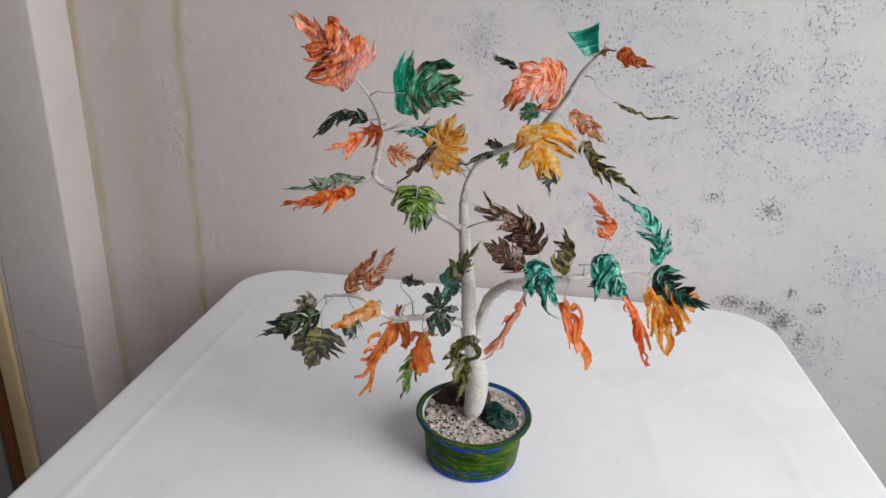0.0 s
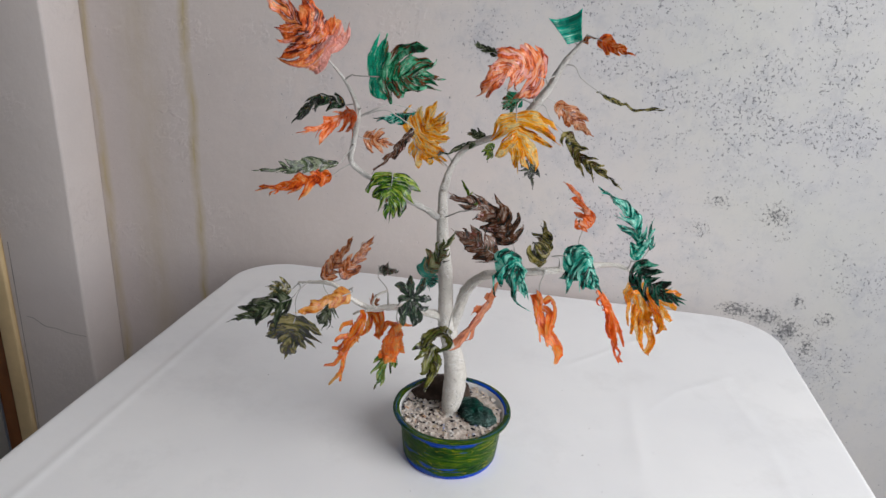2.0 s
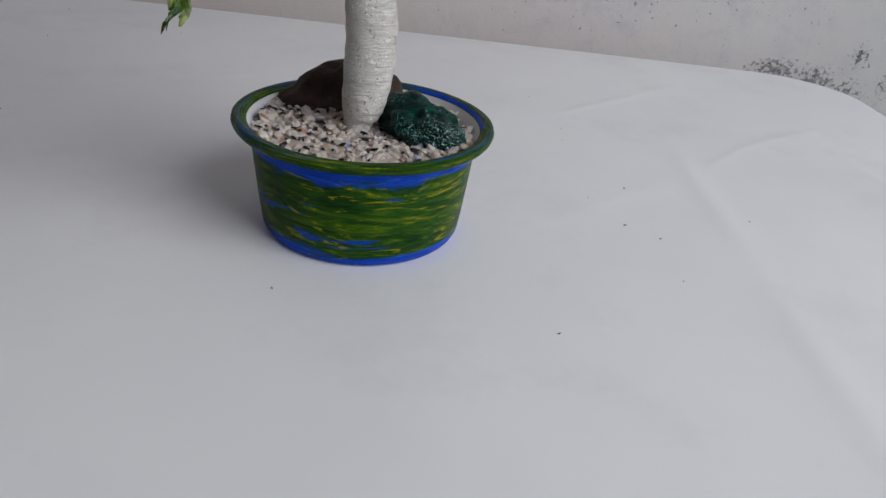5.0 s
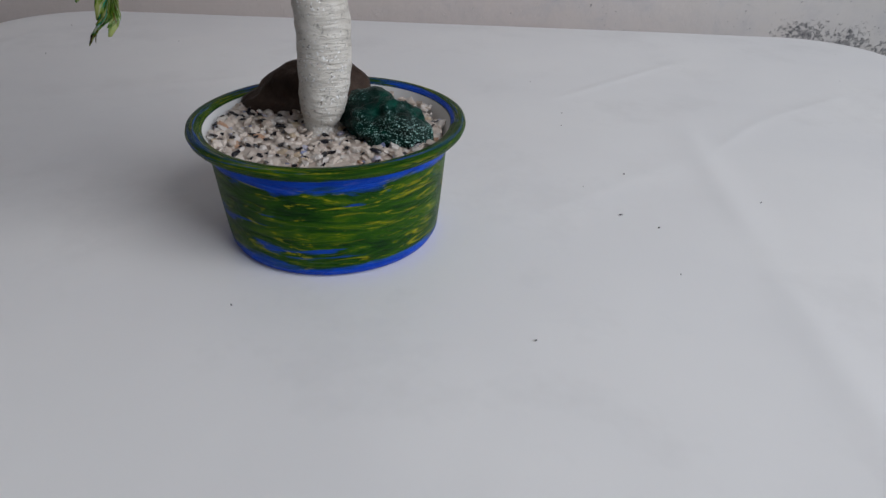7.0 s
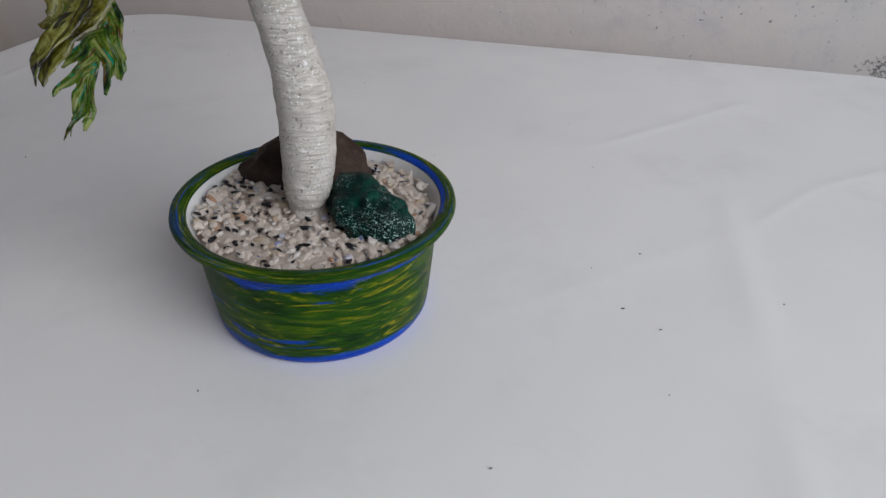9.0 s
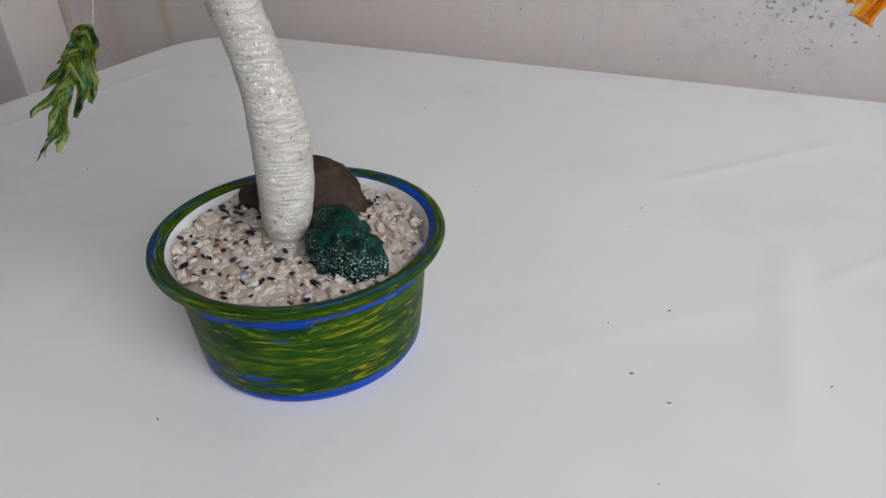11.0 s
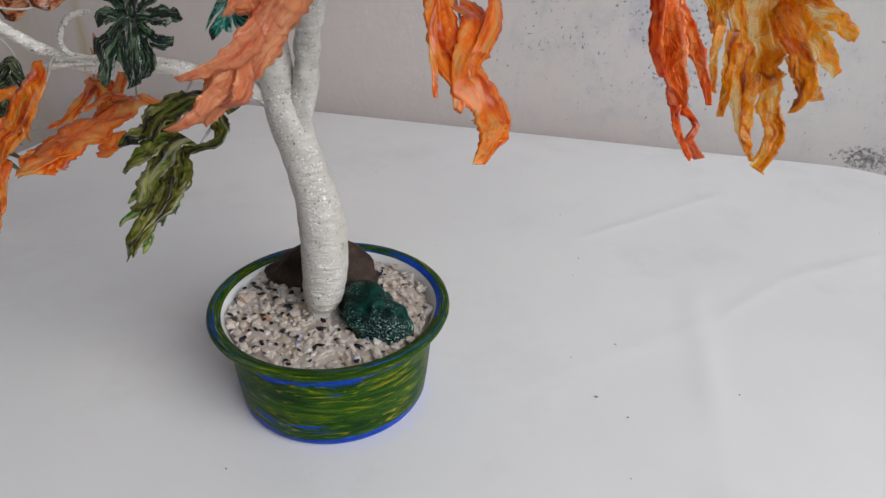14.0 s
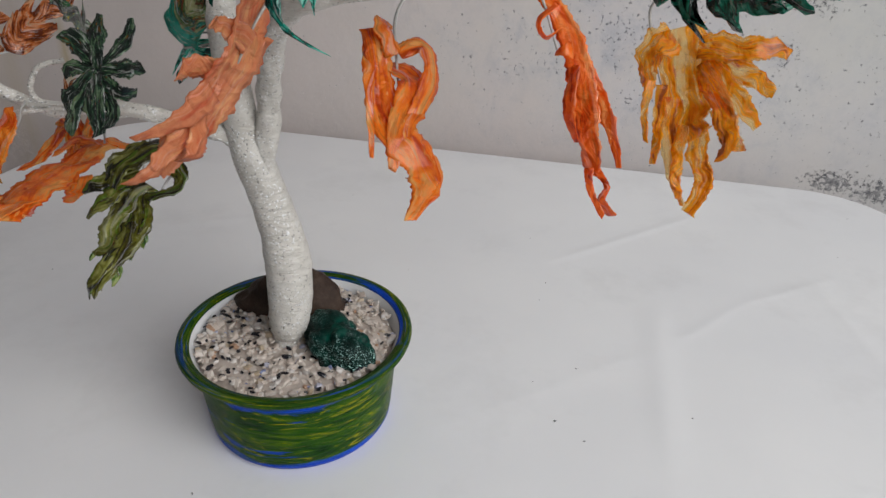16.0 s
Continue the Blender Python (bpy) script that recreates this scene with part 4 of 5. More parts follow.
def strips(b, t, ribbons, faced, seed):
    """A leaf cut into long bands, as one mesh. Each ribbon is its way in parts of the leaf's length (along, across), its half width
    at the start, middle and end in the same measure, its roll and its twist in degrees; the leaf
    looks towards faced."""
    rng = random.Random(seed)
    bm = bmesh.new()
    uvl = bm.loops.layers.uv.new("UVMap")
    x = t - b
    span = x.length
    x.normalize()
    z = Vector(faced) - (b + t) / 2
    z = (z - x * z.dot(x)).normalized()
    y = z.cross(x)
    for n, (way, half, roll, twist) in enumerate(ribbons):
        line = [Vector((a, c, 0)) for a, c in way]
        pts = smooth_path(line, 14) if len(line) > 2 else [line[0].lerp(line[1], k / 14) for k in range(15)]
        nicks = [[rng.uniform(0.84, 1.08) for _ in pts] for _ in (0, 1)]
        lift = rng.uniform(-0.03, 0.03) + 0.012 * (n % 3)
        bow = rng.uniform(-0.05, 0.09)
        slant = rng.uniform(-0.7, 0.7)
        cup = rng.uniform(-0.10, 0.14)
        grid = []
        for i, p in enumerate(pts):
            q = i / (len(pts) - 1)
            d = (pts[min(i + 1, len(pts) - 1)] - pts[max(i - 1, 0)]).normalized()
            w = half[0] + (half[1] - half[0]) * q * 2 if q < 0.5 else half[1] + (half[2] - half[1]) * (q * 2 - 1)
            side = Matrix.Rotation(radians(roll + twist * (q - 0.3)), 3, d) @ Vector((-d.y, d.x, 0))
            out = d.cross(side)
            row = []
            for k in range(7):
                s = k / 3 - 1
                w2 = w * (1 + 0.40 * noise.noise(Vector((q * 6, n * 3.3 + (7 if s > 0 else 0), seed))) ) * (1 + (nicks[s > 0][i] - 1) * abs(s) ** 3)
                a = p + side * (s * w2) + out * (cup * w2 * (1 - s * s)) + d * (slant * w2 * s * max(0, q * 4 - 3))
                a.z += lift + bow * math.sin(q * math.pi)
                v = b + (x * a.x + y * a.y + z * a.z) * span
                f = v * 70 + Vector((seed * 1.3, n * 0.7, 0))
                v = v + z * (0.0022 * noise.noise(f) + 0.0007 * noise.noise(f * 3.1))
                row.append((bm.verts.new(v), (0.3 + n * 0.21 + s * w * 1.1 + 0.05 * noise.noise(Vector((q * 4, n, seed))), 1.7 * p.length + 0.5 * s * w)))
            grid.append(row)
        for r0, r1 in zip(grid, grid[1:]):
            for k in range(6):
                quad = (r0[k], r0[k + 1], r1[k + 1], r1[k])
                f = bm.faces.new([v for v, _ in quad])
                for lp, (_, uv) in zip(f.loops, quad):
                    lp[uvl].uv = uv
    return bm


def kite_mesh(span, width):
    """A plain four-cornered piece of bottle, narrow at the stalk, with drawn-out upper corners and a bent middle."""
    bm = bmesh.new()
    uvl = bm.loops.layers.uv.new("UVMap")
    n = 14
    grid = []
    for i in range(n + 1):
        u = i / n
        row = []
        for k in range(n + 1):
            g = 2 * k / n - 1
            h = width / 2 * (0.45 + 0.55 * u ** 1.3)
            x = u * span + u * u * 0.12 * span * (abs(g) ** 4 - 0.2)
            y = h * g + 0.10 * width * u
            z = 0.16 * width * abs(g) ** 1.5 + 0.05 * width * math.sin(4 * u + 2 * g)
            row.append((bm.verts.new((x, y, z)), (u * 0.5, k / n * 0.4)))
        grid.append(row)
    for i in range(n):
        for k in range(n):
            quad = (grid[i][k], grid[i + 1][k], grid[i + 1][k + 1], grid[i][k + 1])
            f = bm.faces.new([v for v, _ in quad])
            for lp, (_, uv) in zip(f.loops, quad):
                lp[uvl].uv = uv
    return bm


COUNT = [0]
SEEN_FROM = Vector((0.05, -0.53, 1.15))
FACED = (0.14, -0.25, 0.99)


def hang(bm, paint, b, inner, label, stalk):
    """Puts a finished leaf on the tree, with its wire from the nearest bough to the stalk end b; inner is a point further in."""
    bmesh.ops.translate(bm, vec=-b, verts=bm.verts)
    ob = part("leaf", bm, LEAF[paint], TREE, label)
    ob.matrix_basis = BASE @ Matrix.Translation(b)
    so = ob.modifiers.new("thickness", "SOLIDIFY")
    so.thickness, so.offset = 0.0003, 0.0
    if stalk:
        x = (inner - b).normalized()
        a = Vector(min(BRANCHES, key=lambda p: (Vector(p[:3]) - b).length)[:3])
        far = (a - b).length
        k1 = a.lerp(b, 0.33) + Vector((0.06 * far, 0, 0.12 * far)) - x * 0.10 * far
        k2 = a.lerp(b, 0.70) + Vector((-0.05 * far, 0, 0.05 * far)) - x * 0.12 * far
        pts = [(*(p - b), r) for p, r in ((a, 0.0008), (k1, 0.0005), (k2, 0.00045), (b, 0.00045), (b.lerp(inner, 0.25), 0.0003))]
        part("stem", tube(pts, 7, 6, 0.5, 2.0), FROND_WIRE, ob)
    return ob


def leaf(paint, line, half, teeth=(5, 5), cut=(0.4, 0.4), fan=75, reach=0.75, start=0.4, peak=0.35, point=0.7, bend=0.28, curl=(0, 0), roll=0, twist=0, flick=0.35, label="", stalk=True):
    COUNT[0] += 1
    line = [Vector(p) for p in line]
    bm = sheet(line, half, teeth, cut, fan, reach, start, peak, point, bend, curl, roll, twist, flick, COUNT[0] * 7 + 3)
    return hang(bm, paint, line[0], line[1], label, stalk)


def banded(paint, b, t, ribbons, label, faced=FACED):
    COUNT[0] += 1
    b, t = Vector(b), Vector(t)
    return hang(strips(b, t, ribbons, faced, COUNT[0] * 7 + 3), paint, b, t, label, True)


def kite(paint, b, t, width, label):
    b, t = Vector(b), Vector(t)
    x = (t - b).normalized()
    z = SEEN_FROM - (b + t) / 2
    z = (z - x * z.dot(x)).normalized()
    bm = kite_mesh((t - b).length, width)
    bmesh.ops.transform(bm, matrix=Matrix.Translation(b) @ Matrix((x, z.cross(x), z)).transposed().to_4x4(), verts=bm.verts)
    return hang(bm, paint, b, t, label, True)


# upper left bough
leaf("fire", [(-0.0977, -0.0486, 1.1242), (-0.1469, -0.0552, 1.1675)], (0.030, 0.029), (6, 5), (0.44, 0.43), 125, 0.62, 0.8, 0.3, 0.75, curl=(14, 14), label="broad fiery orange leaf with a pink base")
leaf("jade", [(-0.0679, -0.0456, 1.1097), (-0.0062, -0.0542, 1.1131)], (0.0346, 0.0238), (7, 6), (0.59, 0.62), 118, 0.66, 0.7, 0.3, 0.75, curl=(15, 25), label="green leaf brushed with rust streaks and a teal base")
leaf("night", [(-0.0969, -0.0162, 1.0818), (-0.1201, -0.0153, 1.0840), (-0.1516, -0.0000, 1.0597)], (0.0162, 0.0162), (4, 4), (0.66, 0.81), 55, 0.62, 0.6, 0.4, 0.6, curl=(60, 60), label="nearly black curled leaf with a split end")
leaf("coral", [(-0.0763, -0.0474, 1.0798), (-0.0980, -0.0346, 1.0743), (-0.1175, -0.0721, 1.0648)], (0.0248, 0.0108), (7, 4), (0.84, 0.51), 72, 0.8, 0.6, 0.3, 0.9, label="coral leaf with a fringed lower edge")
leaf("moss", [(-0.0904, -0.0536, 1.0410), (-0.1423, -0.0993, 1.0410)], (0.0119, 0.0130), (5, 5), (0.81, 0.81), 60, 0.85, 0.4)
leaf("orange", [(-0.1061, -0.0241, 1.0235), (-0.1709, -0.0366, 1.0061)], (0.0194, 0.0130), (7, 5), (0.71, 0.59), 72, 0.82, 0.5, label="orange leaf with ragged teeth")
leaf("rust", [(-0.0793, -0.0234, 1.0573), (-0.0527, -0.0132, 1.0522)], (0.0132, 0.0145), (5, 5), (0.59, 0.59), 80, 0.7, 0.6)
leaf("teal", [(-0.0428, 0.0078, 1.0779), (-0.0598, 0.0098, 1.0689), (-0.0819, 0.0139, 1.0685)], (0.0106, 0.0092), (5, 5), (0.74, 0.74), 65, 0.75)
leaf("plum", [(-0.0385, -0.0159, 1.0672), (-0.0524, -0.0166, 1.0486), (-0.0729, -0.0202, 1.0263)], (0.0106, 0.0106), (3, 4), (0.44, 0.59), 50, 0.8, 0.5, point=0.8, twist=40, label="narrow twisted grey-brown leaf")
leaf("green", [(-0.0516, -0.0304, 1.0308), (-0.0499, -0.0481, 0.9938)], (0.0259, 0.0238), (6, 6), (0.62, 0.62), 115, 0.55, 0.85, 0.3, 0.7, curl=(30, 20), label="yellow-green curled fan leaf")
# crown
leaf("amber", [(-0.0464, 0.0248, 1.0500), (-0.0160, 0.0248, 1.0775)], (0.0270, 0.0270), (5, 5), (0.43, 0.43), 118, 0.5, 0.9, 0.4, 0.45, curl=(15, 15), label="see-through amber yellow leaf with rounded lobes")
leaf("amber", [(-0.0496, 0.0459, 1.0469), (-0.0209, 0.0463, 1.0255)], (0.0194, 0.0194), (5, 5), (0.59, 0.59), 112, 0.6, 0.8, 0.4, 0.5)
leaf("moss", [(0.0275, 0.0476, 1.0573), (-0.0026, 0.0437, 1.0443), (-0.0337, 0.0246, 1.0338)], (0.0092, 0.0092), (4, 5), (0.74, 0.74), 50, 0.85)
leaf("green", [(0.0158, 0.0828, 1.0422), (0.0122, 0.0961, 1.0186)], (0.0106, 0.0106), (4, 4), (0.66, 0.66), 70, 0.7, 0.5)
leaf("moss", [(0.0141, 0.0546, 1.0521), (-0.0036, 0.0543, 1.0563)], (0.0106, 0.0079), (3, 3), (0.44, 0.44), 70, 0.7, 0.5)
leaf("rose", [(0.0642, 0.0122, 1.1113), (0.0381, -0.0200, 1.1200), (0.0131, -0.0242, 1.0969)], (0.0264, 0.0238), (5, 6), (0.59, 0.14), 105, 0.75, 0.85, 0.3, 0.7, curl=(20, 45), label="broad coral leaf with pink patches")
leaf("moss", [(0.0241, 0.0202, 1.1267), (-0.0012, 0.0309, 1.1357)], (0.0079, 0.0079), (3, 3), (0.66, 0.66), 55, 0.75)
leaf("jade", [(0.0448, 0.0402, 1.0903), (0.0258, 0.0415, 1.0829)], (0.0132, 0.0119), (4, 4), (0.44, 0.44), 80, 0.7, 0.6)
leaf("amber", [(0.0441, -0.0059, 1.0858), (0.0514, -0.0344, 1.0416)], (0.0367, 0.0259), (6, 5), (0.62, 0.62), 108, 0.6, 0.7, 0.3, 0.65, curl=(20, 20), label="amber leaf with bright yellow streaks")
leaf("moss", [(0.0565, 0.0148, 1.0420), (0.0606, 0.0580, 1.0104)], (0.0145, 0.0145), (4, 4), (0.84, 0.84), 75, 0.6, 0.5, point=0.7)
kite("kite", (0.0845, 0.0334, 1.1403), (0.0776, 0.0362, 1.1612), 0.028, "kite-shaped bright teal leaf")
leaf("rust", [(0.0895, 0.0259, 1.1411), (0.1019, 0.0100, 1.1468)], (0.0053, 0.0053), (3, 3), (0.59, 0.59), 60, 0.75)
leaf("orange", [(0.1011, -0.0002, 1.1458), (0.1151, -0.0101, 1.1395), (0.1300, -0.0200, 1.1361)], (0.0119, 0.0106), (3, 3), (0.51, 0.59), 70, 0.75, 0.6, point=0.5, curl=(30, 30), label="small orange leaf in rounded lobes")
leaf("olive", [(0.1069, 0.0245, 1.1041), (0.1361, 0.0449, 1.0903), (0.1672, 0.0472, 1.0897)], (0.0066, 0.0079), (5, 4), (0.74, 0.74), 40, 0.82, label="thin drawn-out olive leaf")
leaf("rust", [(0.0737, 0.0767, 1.0851), (0.1114, 0.0833, 1.0543)], (0.0158, 0.0145), (3, 4), (0.20, 0.43), 75, 0.75, 0.6, 0.45, 0.6, label="rust leaf with a rounded outline")
leaf("olive", [(0.0831, 0.0263, 1.0674), (0.1013, 0.0212, 1.0488), (0.1362, -0.0028, 1.0294)], (0.0151, 0.0184), (7, 6), (0.81, 0.81), 62, 0.85, 0.6, label="dark olive leaf with cream streaks")
# right bough
leaf("teal", [(0.1526, -0.0281, 0.9778), (0.1525, -0.0154, 0.9972), (0.1388, -0.0157, 1.0186), (0.1162, -0.0053, 1.0315)], (0.0216, 0.0162), (8, 6), (0.81, 0.62), 68, 0.86, 0.4, curl=(20, 20), label="long bent teal leaf")
leaf("teal", [(0.1658, 0.0047, 0.9768), (0.1663, 0.0113, 1.0042)], (0.0092, 0.0092), (4, 4), (0.84, 0.84), 55, 0.7)
leaf("emerald", [(0.1505, -0.0467, 0.9836), (0.1635, -0.0658, 0.9725), (0.1818, -0.0950, 0.9736)], (0.017, 0.022), (6, 8), (0.78, 0.81), 85, 0.75, 0.7, point=0.8, curl=(10, 25), label="dark green deeply cut leaf")
banded("amber_clear", (0.1523, -0.0129, 0.9496), (0.1739, -0.0239, 0.8909), [
    ([(-0.01, 0.13), (0.19, 0.12), (0.42, 0.10), (0.58, 0.09)], (0.128, 0.146, 0.079), 0, 20),
    ([(0.01, 0.10), (0.06, -0.02), (0.25, -0.06)], (0.091, 0.085, 0.030), 20, 0),
    ([(0.21, -0.04), (0.34, -0.10), (0.52, -0.13)], (0.024, 0.021, 0.015), 0, 40),
    ([(0.25, 0.01), (0.48, -0.06), (0.65, -0.12)], (0.037, 0.030, 0.021), 0, 60),
    ([(0.32, 0.04), (0.58, -0.03), (0.77, -0.03), (0.91, -0.01)], (0.043, 0.030, 0.015), 0, 50),
    ([(0.48, 0.07), (0.71, -0.01), (0.87, -0.02)], (0.033, 0.030, 0.018), 10, -50),
    ([(0.49, 0.14), (0.71, 0.12), (0.83, 0.12), (0.97, 0.01)], (0.061, 0.052, 0.043), 0, 30),
    ([(0.22, 0.23), (0.47, 0.27), (0.62, 0.27), (0.71, 0.20)], (0.061, 0.055, 0.015), 0, 30),
    ([(0.10, 0.21), (0.17, 0.40), (0.20, 0.53), (0.26, 0.61)], (0.079, 0.067, 0.024), -15, 20),
    ([(0.15, 0.24), (0.30, 0.42), (0.43, 0.52)], (0.073, 0.061, 0.027), 0, 20),
    ([(0.18, 0.23), (0.40, 0.34), (0.58, 0.42)], (0.061, 0.055, 0.027), 0, -20),
    ([(0.43, 0.24), (0.61, 0.29), (0.68, 0.32)], (0.043, 0.040, 0.027), 0, 20)], "see-through amber leaf in long curling tongues")
banded("orange_plain", (0.1214, -0.0783, 0.9678), (0.1445, -0.0959, 0.9185), [
    ([(-0.02, 0.01), (0.13, 0.06), (0.30, 0.07), (0.51, 0.04), (0.66, 0.02), (0.78, -0.00)], (0.038, 0.065, 0.036), 0, 35),
    ([(0.31, 0.11), (0.51, 0.12), (0.64, 0.12), (0.78, 0.11)], (0.022, 0.031, 0.010), 10, 20),
    ([(0.31, 0.06), (0.47, -0.02), (0.62, -0.03)], (0.019, 0.041, 0.010), 40, 0),
    ([(0.05, 0.05), (0.10, -0.04), (0.17, -0.03), (0.15, 0.04)], (0.017, 0.022, 0.014), 55, 60),
    ([(0.25, 0.06), (0.24, -0.01)], (0.038, 0.024, 0.007), 0, 0),
    ([(0.74, -0.01), (0.84, -0.03), (0.96, -0.01)], (0.019, 0.017, 0.012), 0, 40),
    ([(0.76, 0.02), (0.84, 0.04), (0.89, 0.00), (0.97, 0.03)], (0.014, 0.014, 0.024), 0, 60)], "twisted narrow orange leaf")
banded("orange_streaked", (0.0818, -0.0698, 0.9486), (0.0961, -0.1072, 0.9158), [
    ([(-0.12, -0.15), (0.16, -0.12), (0.46, -0.06), (0.66, 0.08), (0.77, 0.09), (0.97, -0.00)], (0.067, 0.106, 0.023), 10, 10),
    ([(0.03, -0.04), (0.18, 0.08), (0.49, -0.03), (0.69, -0.06)], (0.080, 0.100, 0.017), -10, 20),
    ([(-0.01, -0.01), (-0.07, 0.13), (0.12, 0.16), (0.38, 0.06)], (0.047, 0.067, 0.047), -10, -20),
    ([(-0.13, -0.16), (0.22, -0.19), (0.63, -0.16)], (0.030, 0.030, 0.010), 0, 20),
    ([(0.44, 0.08), (0.71, 0.16), (0.95, 0.03)], (0.060, 0.050, 0.017), 0, 30),
    ([(-0.17, -0.10), (-0.07, -0.13), (0.03, -0.04)], (0.047, 0.053, 0.047), 0, 0)], "orange leaf with one smooth and one fringed edge", (0.24, -0.28, 0.97))
banded("salmon", (0.0456, -0.0784, 0.9589), (0.0198, -0.0889, 0.9082), [
    ([(-0.10, -0.03), (0.18, 0.00), (0.47, -0.06), (0.74, -0.12), (0.90, -0.16)], (0.100, 0.141, 0.050), 0, 15),
    ([(0.09, 0.13), (0.35, 0.08), (0.55, -0.06)], (0.029, 0.059, 0.018), 15, 0),
    ([(0.39, -0.12), (0.56, -0.25), (0.70, -0.41)], (0.088, 0.059, 0.018), 0, 10),
    ([(0.58, -0.15), (0.80, -0.27), (0.95, -0.35)], (0.071, 0.047, 0.021), 0, 10),
    ([(0.53, -0.12), (0.69, -0.12), (0.79, -0.12)], (0.059, 0.053, 0.041), 0, -15),
    ([(0.12, 0.00), (0.10, -0.14), (0.09, -0.23)], (0.065, 0.047, 0.029), 0, 10),
    ([(0.31, -0.09), (0.33, -0.21), (0.36, -0.28)], (0.071, 0.059, 0.044), 0, 0)], "flat salmon leaf split into long tongues", (0.25, -0.17, 0.93))
leaf("teal", [(0.0429, -0.0864, 0.9862), (0.0559, -0.0888, 0.9899), (0.0718, -0.1009, 0.9641)], (0.009, 0.029), (3, 5), (0.20, 0.66), 95, 0.85, 0.8, 0.3, 0.7, curl=(50, 20), label="teal leaf curling over the bough")
leaf("teal", [(0.0932, -0.0795, 0.9942), (0.1060, -0.0831, 0.9963), (0.1238, -0.0919, 0.9717)], (0.009, 0.030), (3, 5), (0.20, 0.62), 100, 0.85, 0.8, 0.3, 0.7, curl=(50, 20), label="teal leaf curling over the bough")
leaf("olive", [(0.0754, -0.0508, 0.9714), (0.0836, -0.0223, 0.9828), (0.0740, 0.0034, 0.9959)], (0.0259, 0.0032), (8, 2), (0.51, 0.10), 85, 0.9, 0.6, label="olive crescent leaf with a fringed edge")
leaf("coral", [(0.1060, -0.0458, 1.0023), (0.1120, -0.0204, 1.0115), (0.0880, -0.0223, 1.0365)], (0.0173, 0.0043), (6, 2), (0.74, 0.10), 75, 0.85, 0.8, curl=(25, 0), label="salmon crescent leaf with a fringed edge")
leaf("plum", [(0.0540, -0.0512, 0.9883), (0.0347, -0.0266, 1.0030), (-0.0047, -0.0329, 1.0200)], (0.0238, 0.0248), (5, 7), (0.59, 0.62), 72, 0.85, 0.7, curl=(0, 15), label="brown leaf with clear gaps between its tongues")
leaf("plum", [(0.0435, -0.0665, 0.9829), (0.0056, -0.0686, 1.0031)], (0.0194, 0.0173), (5, 5), (0.62, 0.59), 75, 0.78, 0.7)
leaf("green", [(0.0203, -0.0286, 1.0099), (-0.0004, 0.0057, 1.0211)], (0.0079, 0.0079), (3, 3), (0.74, 0.74), 45, 0.75)
# lower left bough
leaf("rust", [(-0.1167, -0.0184, 0.9215), (-0.0854, -0.0273, 0.9717)], (0.0173, 0.0173), (3, 5), (0.20, 0.66), 58, 0.72, 0.7, label="see-through rust brown leaf")
leaf("rust", [(-0.0990, -0.0224, 0.9272), (-0.0758, 0.0131, 0.9615)], (0.0184, 0.0173), (6, 5), (0.59, 0.51), 60, 0.66, 0.7, label="see-through rust brown leaf with a fringed top")
leaf("olive", [(-0.1339, -0.0515, 0.9250), (-0.1526, -0.0627, 0.9309)], (0.0140, 0.0119), (4, 4), (0.59, 0.59), 75, 0.7, 0.6)
leaf("moss", [(-0.1254, -0.0724, 0.9266), (-0.1829, -0.0784, 0.8988)], (0.0248, 0.0248), (5, 6), (0.84, 0.84), 68, 0.72, 0.6, point=0.8, label="grey-green deeply cut leaf")
leaf("olive", [(-0.1326, -0.0472, 0.8980), (-0.1558, -0.0238, 0.8363)], (0.0302, 0.0302), (5, 5), (0.47, 0.47), 98, 0.6, 0.75, curl=(15, 15), label="olive leaf with cream see-through streaks")
leaf("moss", [(-0.1057, -0.0308, 0.9093), (-0.1082, -0.0477, 0.8864)], (0.0151, 0.0140), (5, 5), (0.66, 0.66), 70, 0.7, 0.5)
leaf("orange_amber", [(-0.0698, -0.0824, 0.9437), (-0.1042, -0.1179, 0.9365)], (0.0112, 0.0120), (4, 5), (0.50, 0.40), 72, 0.85, 0.8, 0.4, 0.7, curl=(40, 40), label="amber leaf lying over the bough")
banded("tangerine", (-0.0659, -0.0579, 0.9112), (-0.0887, -0.0882, 0.8578), [
    ([(-0.06, -0.07), (0.03, -0.01), (0.25, -0.00), (0.45, -0.03), (0.59, -0.05)], (0.026, 0.084, 0.045), 0, 20),
    ([(0.14, -0.09), (0.22, -0.19), (0.32, -0.19)], (0.039, 0.026, 0.013), 0, 20),
    ([(0.31, -0.06), (0.39, -0.16), (0.46, -0.17)], (0.042, 0.029, 0.016), 0, -20),
    ([(0.38, -0.05), (0.51, -0.10), (0.55, -0.18)], (0.039, 0.026, 0.019), 0, 20),
    ([(0.54, -0.03), (0.71, -0.05), (0.79, -0.16)], (0.035, 0.026, 0.016), 0, 30),
    ([(0.50, -0.02), (0.72, 0.06), (0.85, 0.05), (0.99, 0.01)], (0.039, 0.026, 0.013), 0, 40),
    ([(0.73, 0.06), (0.88, 0.12)], (0.023, 0.019, 0.016), 0, 0),
    ([(0.23, 0.00), (0.33, 0.09)], (0.029, 0.019, 0.006), 0, 0)], "orange leaf with long drooping tongues", SEEN_FROM)
leaf("rust", [(-0.0679, -0.0325, 0.9095), (-0.0602, -0.0305, 0.9207)], (0.0092, 0.0079), (3, 3), (0.44, 0.44), 80, 0.6, 0.6)
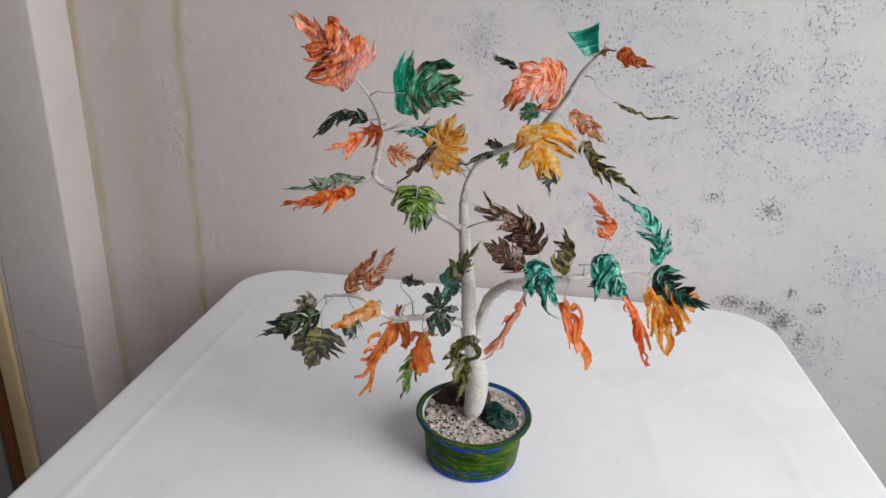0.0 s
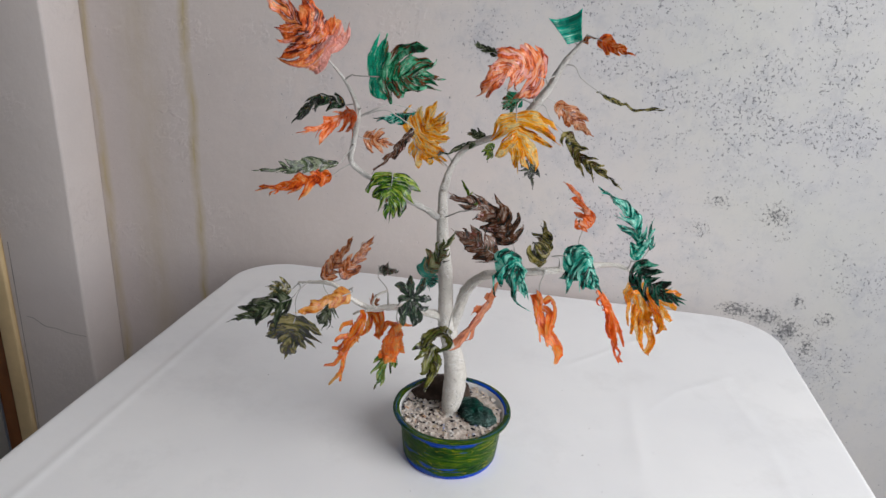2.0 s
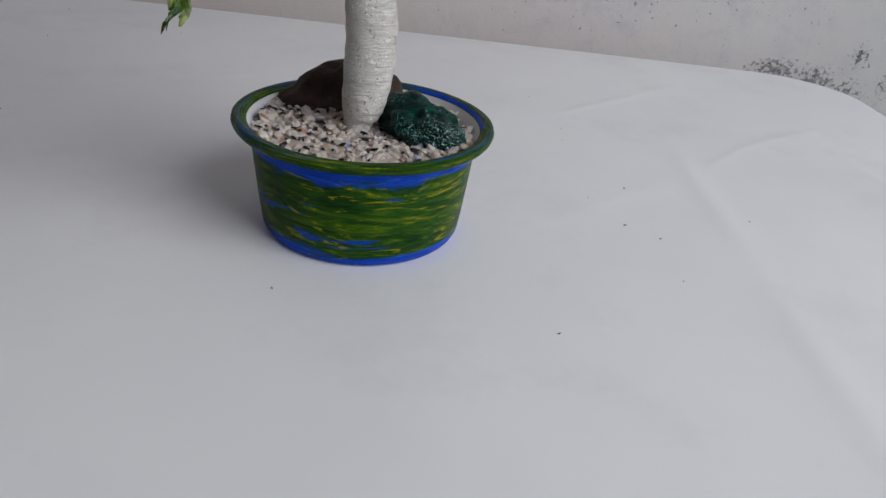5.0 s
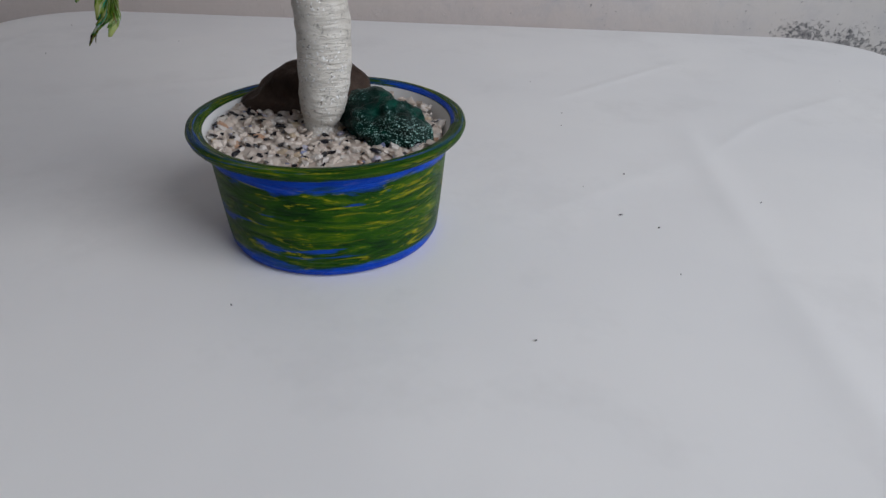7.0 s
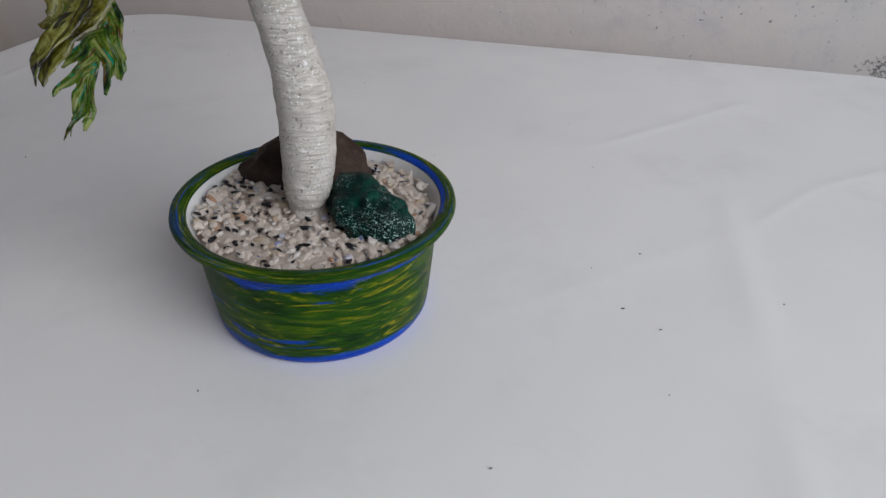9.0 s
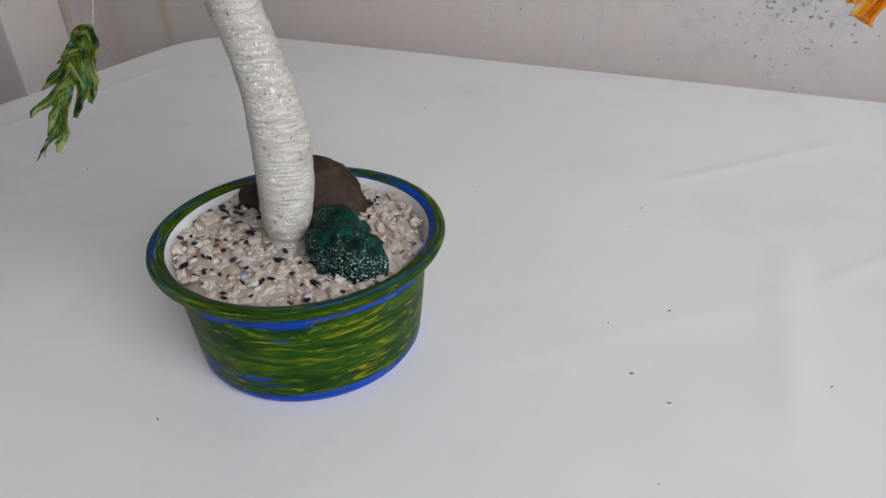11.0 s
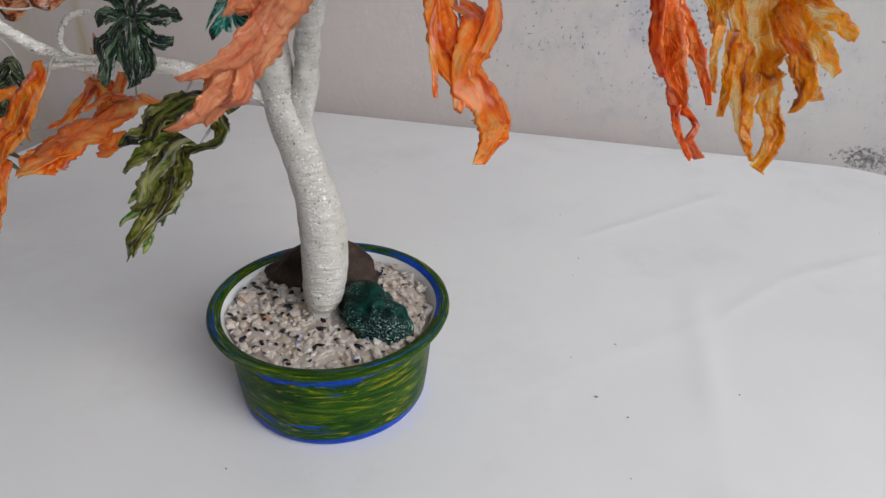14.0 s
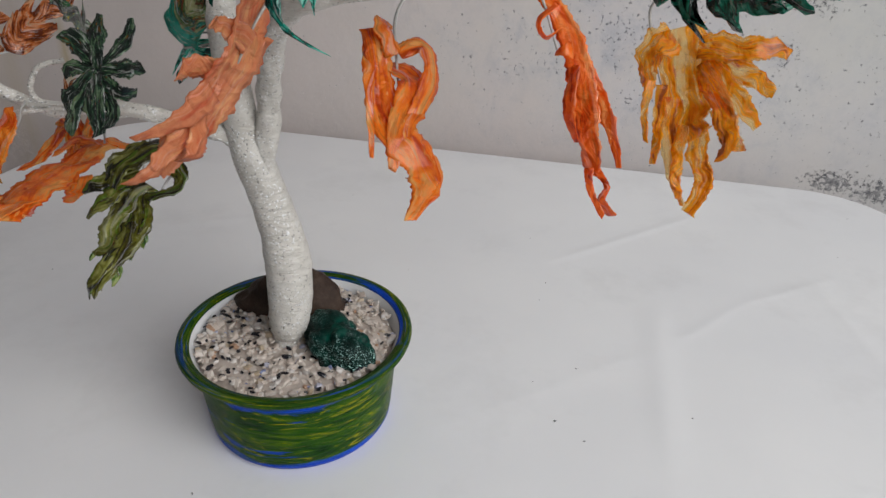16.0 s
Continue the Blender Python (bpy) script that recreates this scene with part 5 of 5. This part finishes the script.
banded("tangerine", (-0.0685, -0.0331, 0.9032), (-0.0635, -0.0601, 0.8911), [
    ([(-0.08, -0.11), (0.13, 0.18), (0.57, 0.36), (0.91, 0.28)], (0.091, 0.155, 0.109), 0, 10),
    ([(0.13, 0.05), (0.63, 0.03), (0.96, -0.16)], (0.100, 0.100, 0.046), 0, 20),
    ([(-0.24, 0.27), (0.25, 0.40), (0.89, 0.42)], (0.064, 0.073, 0.046), 0, -10)], "orange leaf in short rounded tongues", SEEN_FROM)
banded("orange_streaked", (-0.0378, -0.0511, 0.9032), (-0.0301, -0.1135, 0.8969), [
    ([(-0.06, -0.00), (0.33, -0.02), (0.68, -0.02), (0.89, 0.01)], (0.070, 0.130, 0.076), 0, 10),
    ([(0.05, -0.01), (-0.00, -0.14), (0.20, -0.16)], (0.049, 0.049, 0.016), 0, 20),
    ([(0.52, -0.04), (0.71, -0.11), (0.78, -0.15)], (0.081, 0.054, 0.022), 0, -20),
    ([(0.29, 0.03), (0.59, 0.14)], (0.065, 0.054, 0.027), 0, 0),
    ([(-0.08, 0.00), (-0.05, 0.18)], (0.049, 0.043, 0.022), 0, 20),
    ([(0.62, 0.01), (0.86, -0.02), (0.92, -0.06)], (0.065, 0.054, 0.022), 0, 20)], "orange leaf with short broad tongues", SEEN_FROM)
leaf("lime", [(-0.0484, -0.0219, 0.8742), (-0.0582, -0.0498, 0.8337)], (0.024, 0.023), (4, 4), (0.78, 0.78), 55, 0.72, 0.4, label="slender green leaf in thin tongues")
leaf("night", [(-0.0672, -0.0081, 0.9348), (-0.0353, -0.0641, 0.9584)], (0.0110, 0.0110), (3, 3), (0.59, 0.44), 55, 0.8)
banded("bottle_green", (-0.0233, -0.0612, 0.9343), (-0.0205, -0.0728, 0.9180), [
    ([(0.00, -0.05), (-0.52, -0.44), (-0.65, -0.73)], (0.097, 0.195, 0.097), 0, 10),
    ([(-0.05, -0.05), (-0.62, -0.12), (-1.01, -0.12)], (0.097, 0.170, 0.061), 0, -10),
    ([(-0.05, 0.00), (-0.57, 0.36), (-0.90, 0.46)], (0.097, 0.134, 0.049), 0, 20),
    ([(-0.00, 0.00), (-0.03, 0.44), (-0.08, 0.71)], (0.097, 0.170, 0.097), 0, 0),
    ([(0.06, -0.02), (0.36, 0.33), (0.34, 0.62)], (0.097, 0.134, 0.061), 0, 15),
    ([(0.06, -0.05), (0.48, -0.37), (1.03, -0.46)], (0.122, 0.219, 0.097), 0, 10),
    ([(0.06, -0.05), (0.61, -0.01), (1.09, 0.08)], (0.122, 0.207, 0.097), 0, -10),
    ([(0.00, -0.11), (-0.05, -0.48), (0.07, -0.61)], (0.097, 0.146, 0.073), 0, 0),
    ([(0.06, -0.02), (0.67, 0.28), (0.98, 0.23)], (0.097, 0.134, 0.061), 0, 0)], "very dark green many-tongued leaf", SEEN_FROM)
banded("umber", (0.0076, -0.0692, 0.9103), (-0.0013, -0.1079, 0.8800), [
    ([(-0.01, -0.23), (-0.07, -0.07), (-0.05, 0.06)], (0.028, 0.055, 0.044), 0, 0),
    ([(0.05, -0.14), (0.07, 0.03), (0.20, 0.11), (0.35, -0.04)], (0.039, 0.055, 0.033), 10, 20),
    ([(-0.01, -0.09), (0.19, -0.25), (0.42, -0.28)], (0.078, 0.105, 0.044), 0, 0),
    ([(0.17, -0.22), (0.38, -0.35), (0.47, -0.42)], (0.067, 0.050, 0.011), 0, 0),
    ([(0.28, -0.17), (0.51, -0.26), (0.60, -0.33)], (0.067, 0.044, 0.011), 0, 20),
    ([(0.25, -0.10), (0.49, -0.13), (0.72, -0.11), (0.79, -0.16)], (0.094, 0.072, 0.017), 0, 20),
    ([(0.32, -0.10), (0.55, 0.02), (0.83, 0.00), (1.03, -0.00)], (0.072, 0.083, 0.022), 0, -20),
    ([(0.53, -0.06), (0.69, 0.03), (0.96, 0.01), (1.05, -0.00)], (0.055, 0.050, 0.011), 0, 30)], "dark brown and olive leaf drooping before the trunk", SEEN_FROM)
leaf("lagoon", [(-0.0275, -0.0073, 0.9326), (0.0041, -0.0268, 0.9850)], (0.0205, 0.0173), (5, 5), (0.74, 0.74), 68, 0.78, 0.7, label="green leaf with a teal base and rust streaks")
leaf("teal", [(-0.0252, -0.0060, 0.9337), (-0.0192, -0.0044, 0.9194)], (0.0140, 0.0130), (4, 4), (0.59, 0.59), 90, 0.6, 0.7)


# ---- crumbs on the table ----
def crumbs():
    rng = random.Random(11)
    bm = bmesh.new()
    known = [(0.139, 0.027, 1.1), (0.119, 0.169, 0.8), (0.147, 0.075, 0.8), (-0.018, -0.066, 0.8), (0.155, 0.016, 0.8), (0.096, -0.074, 0.7), (0.211, 0.049, 0.6)]
    for i in range(20):
        known.append((rng.uniform(-0.36, 0.37), rng.uniform(-0.20, 0.36), rng.uniform(0.25, 0.6)))
    for x, y, s in known:
        if math.hypot(x - PX, y - PY) < 0.045:
            continue
        a = rng.uniform(0, 3.14)
        m = Matrix.Translation((x, y, TOP + 0.0006)) @ Matrix.Rotation(a, 4, "Z") @ Matrix.Diagonal((0.0009 * s, 0.0004 * s, 0.0004, 1))
        bmesh.ops.create_icosphere(bm, subdivisions=1, radius=1, matrix=m)
    return tagged(part("crumbs", bm, CRUMB), "dark crumbs and grit strewn on the table", "crumbs", kind="stuff")


crumbs()
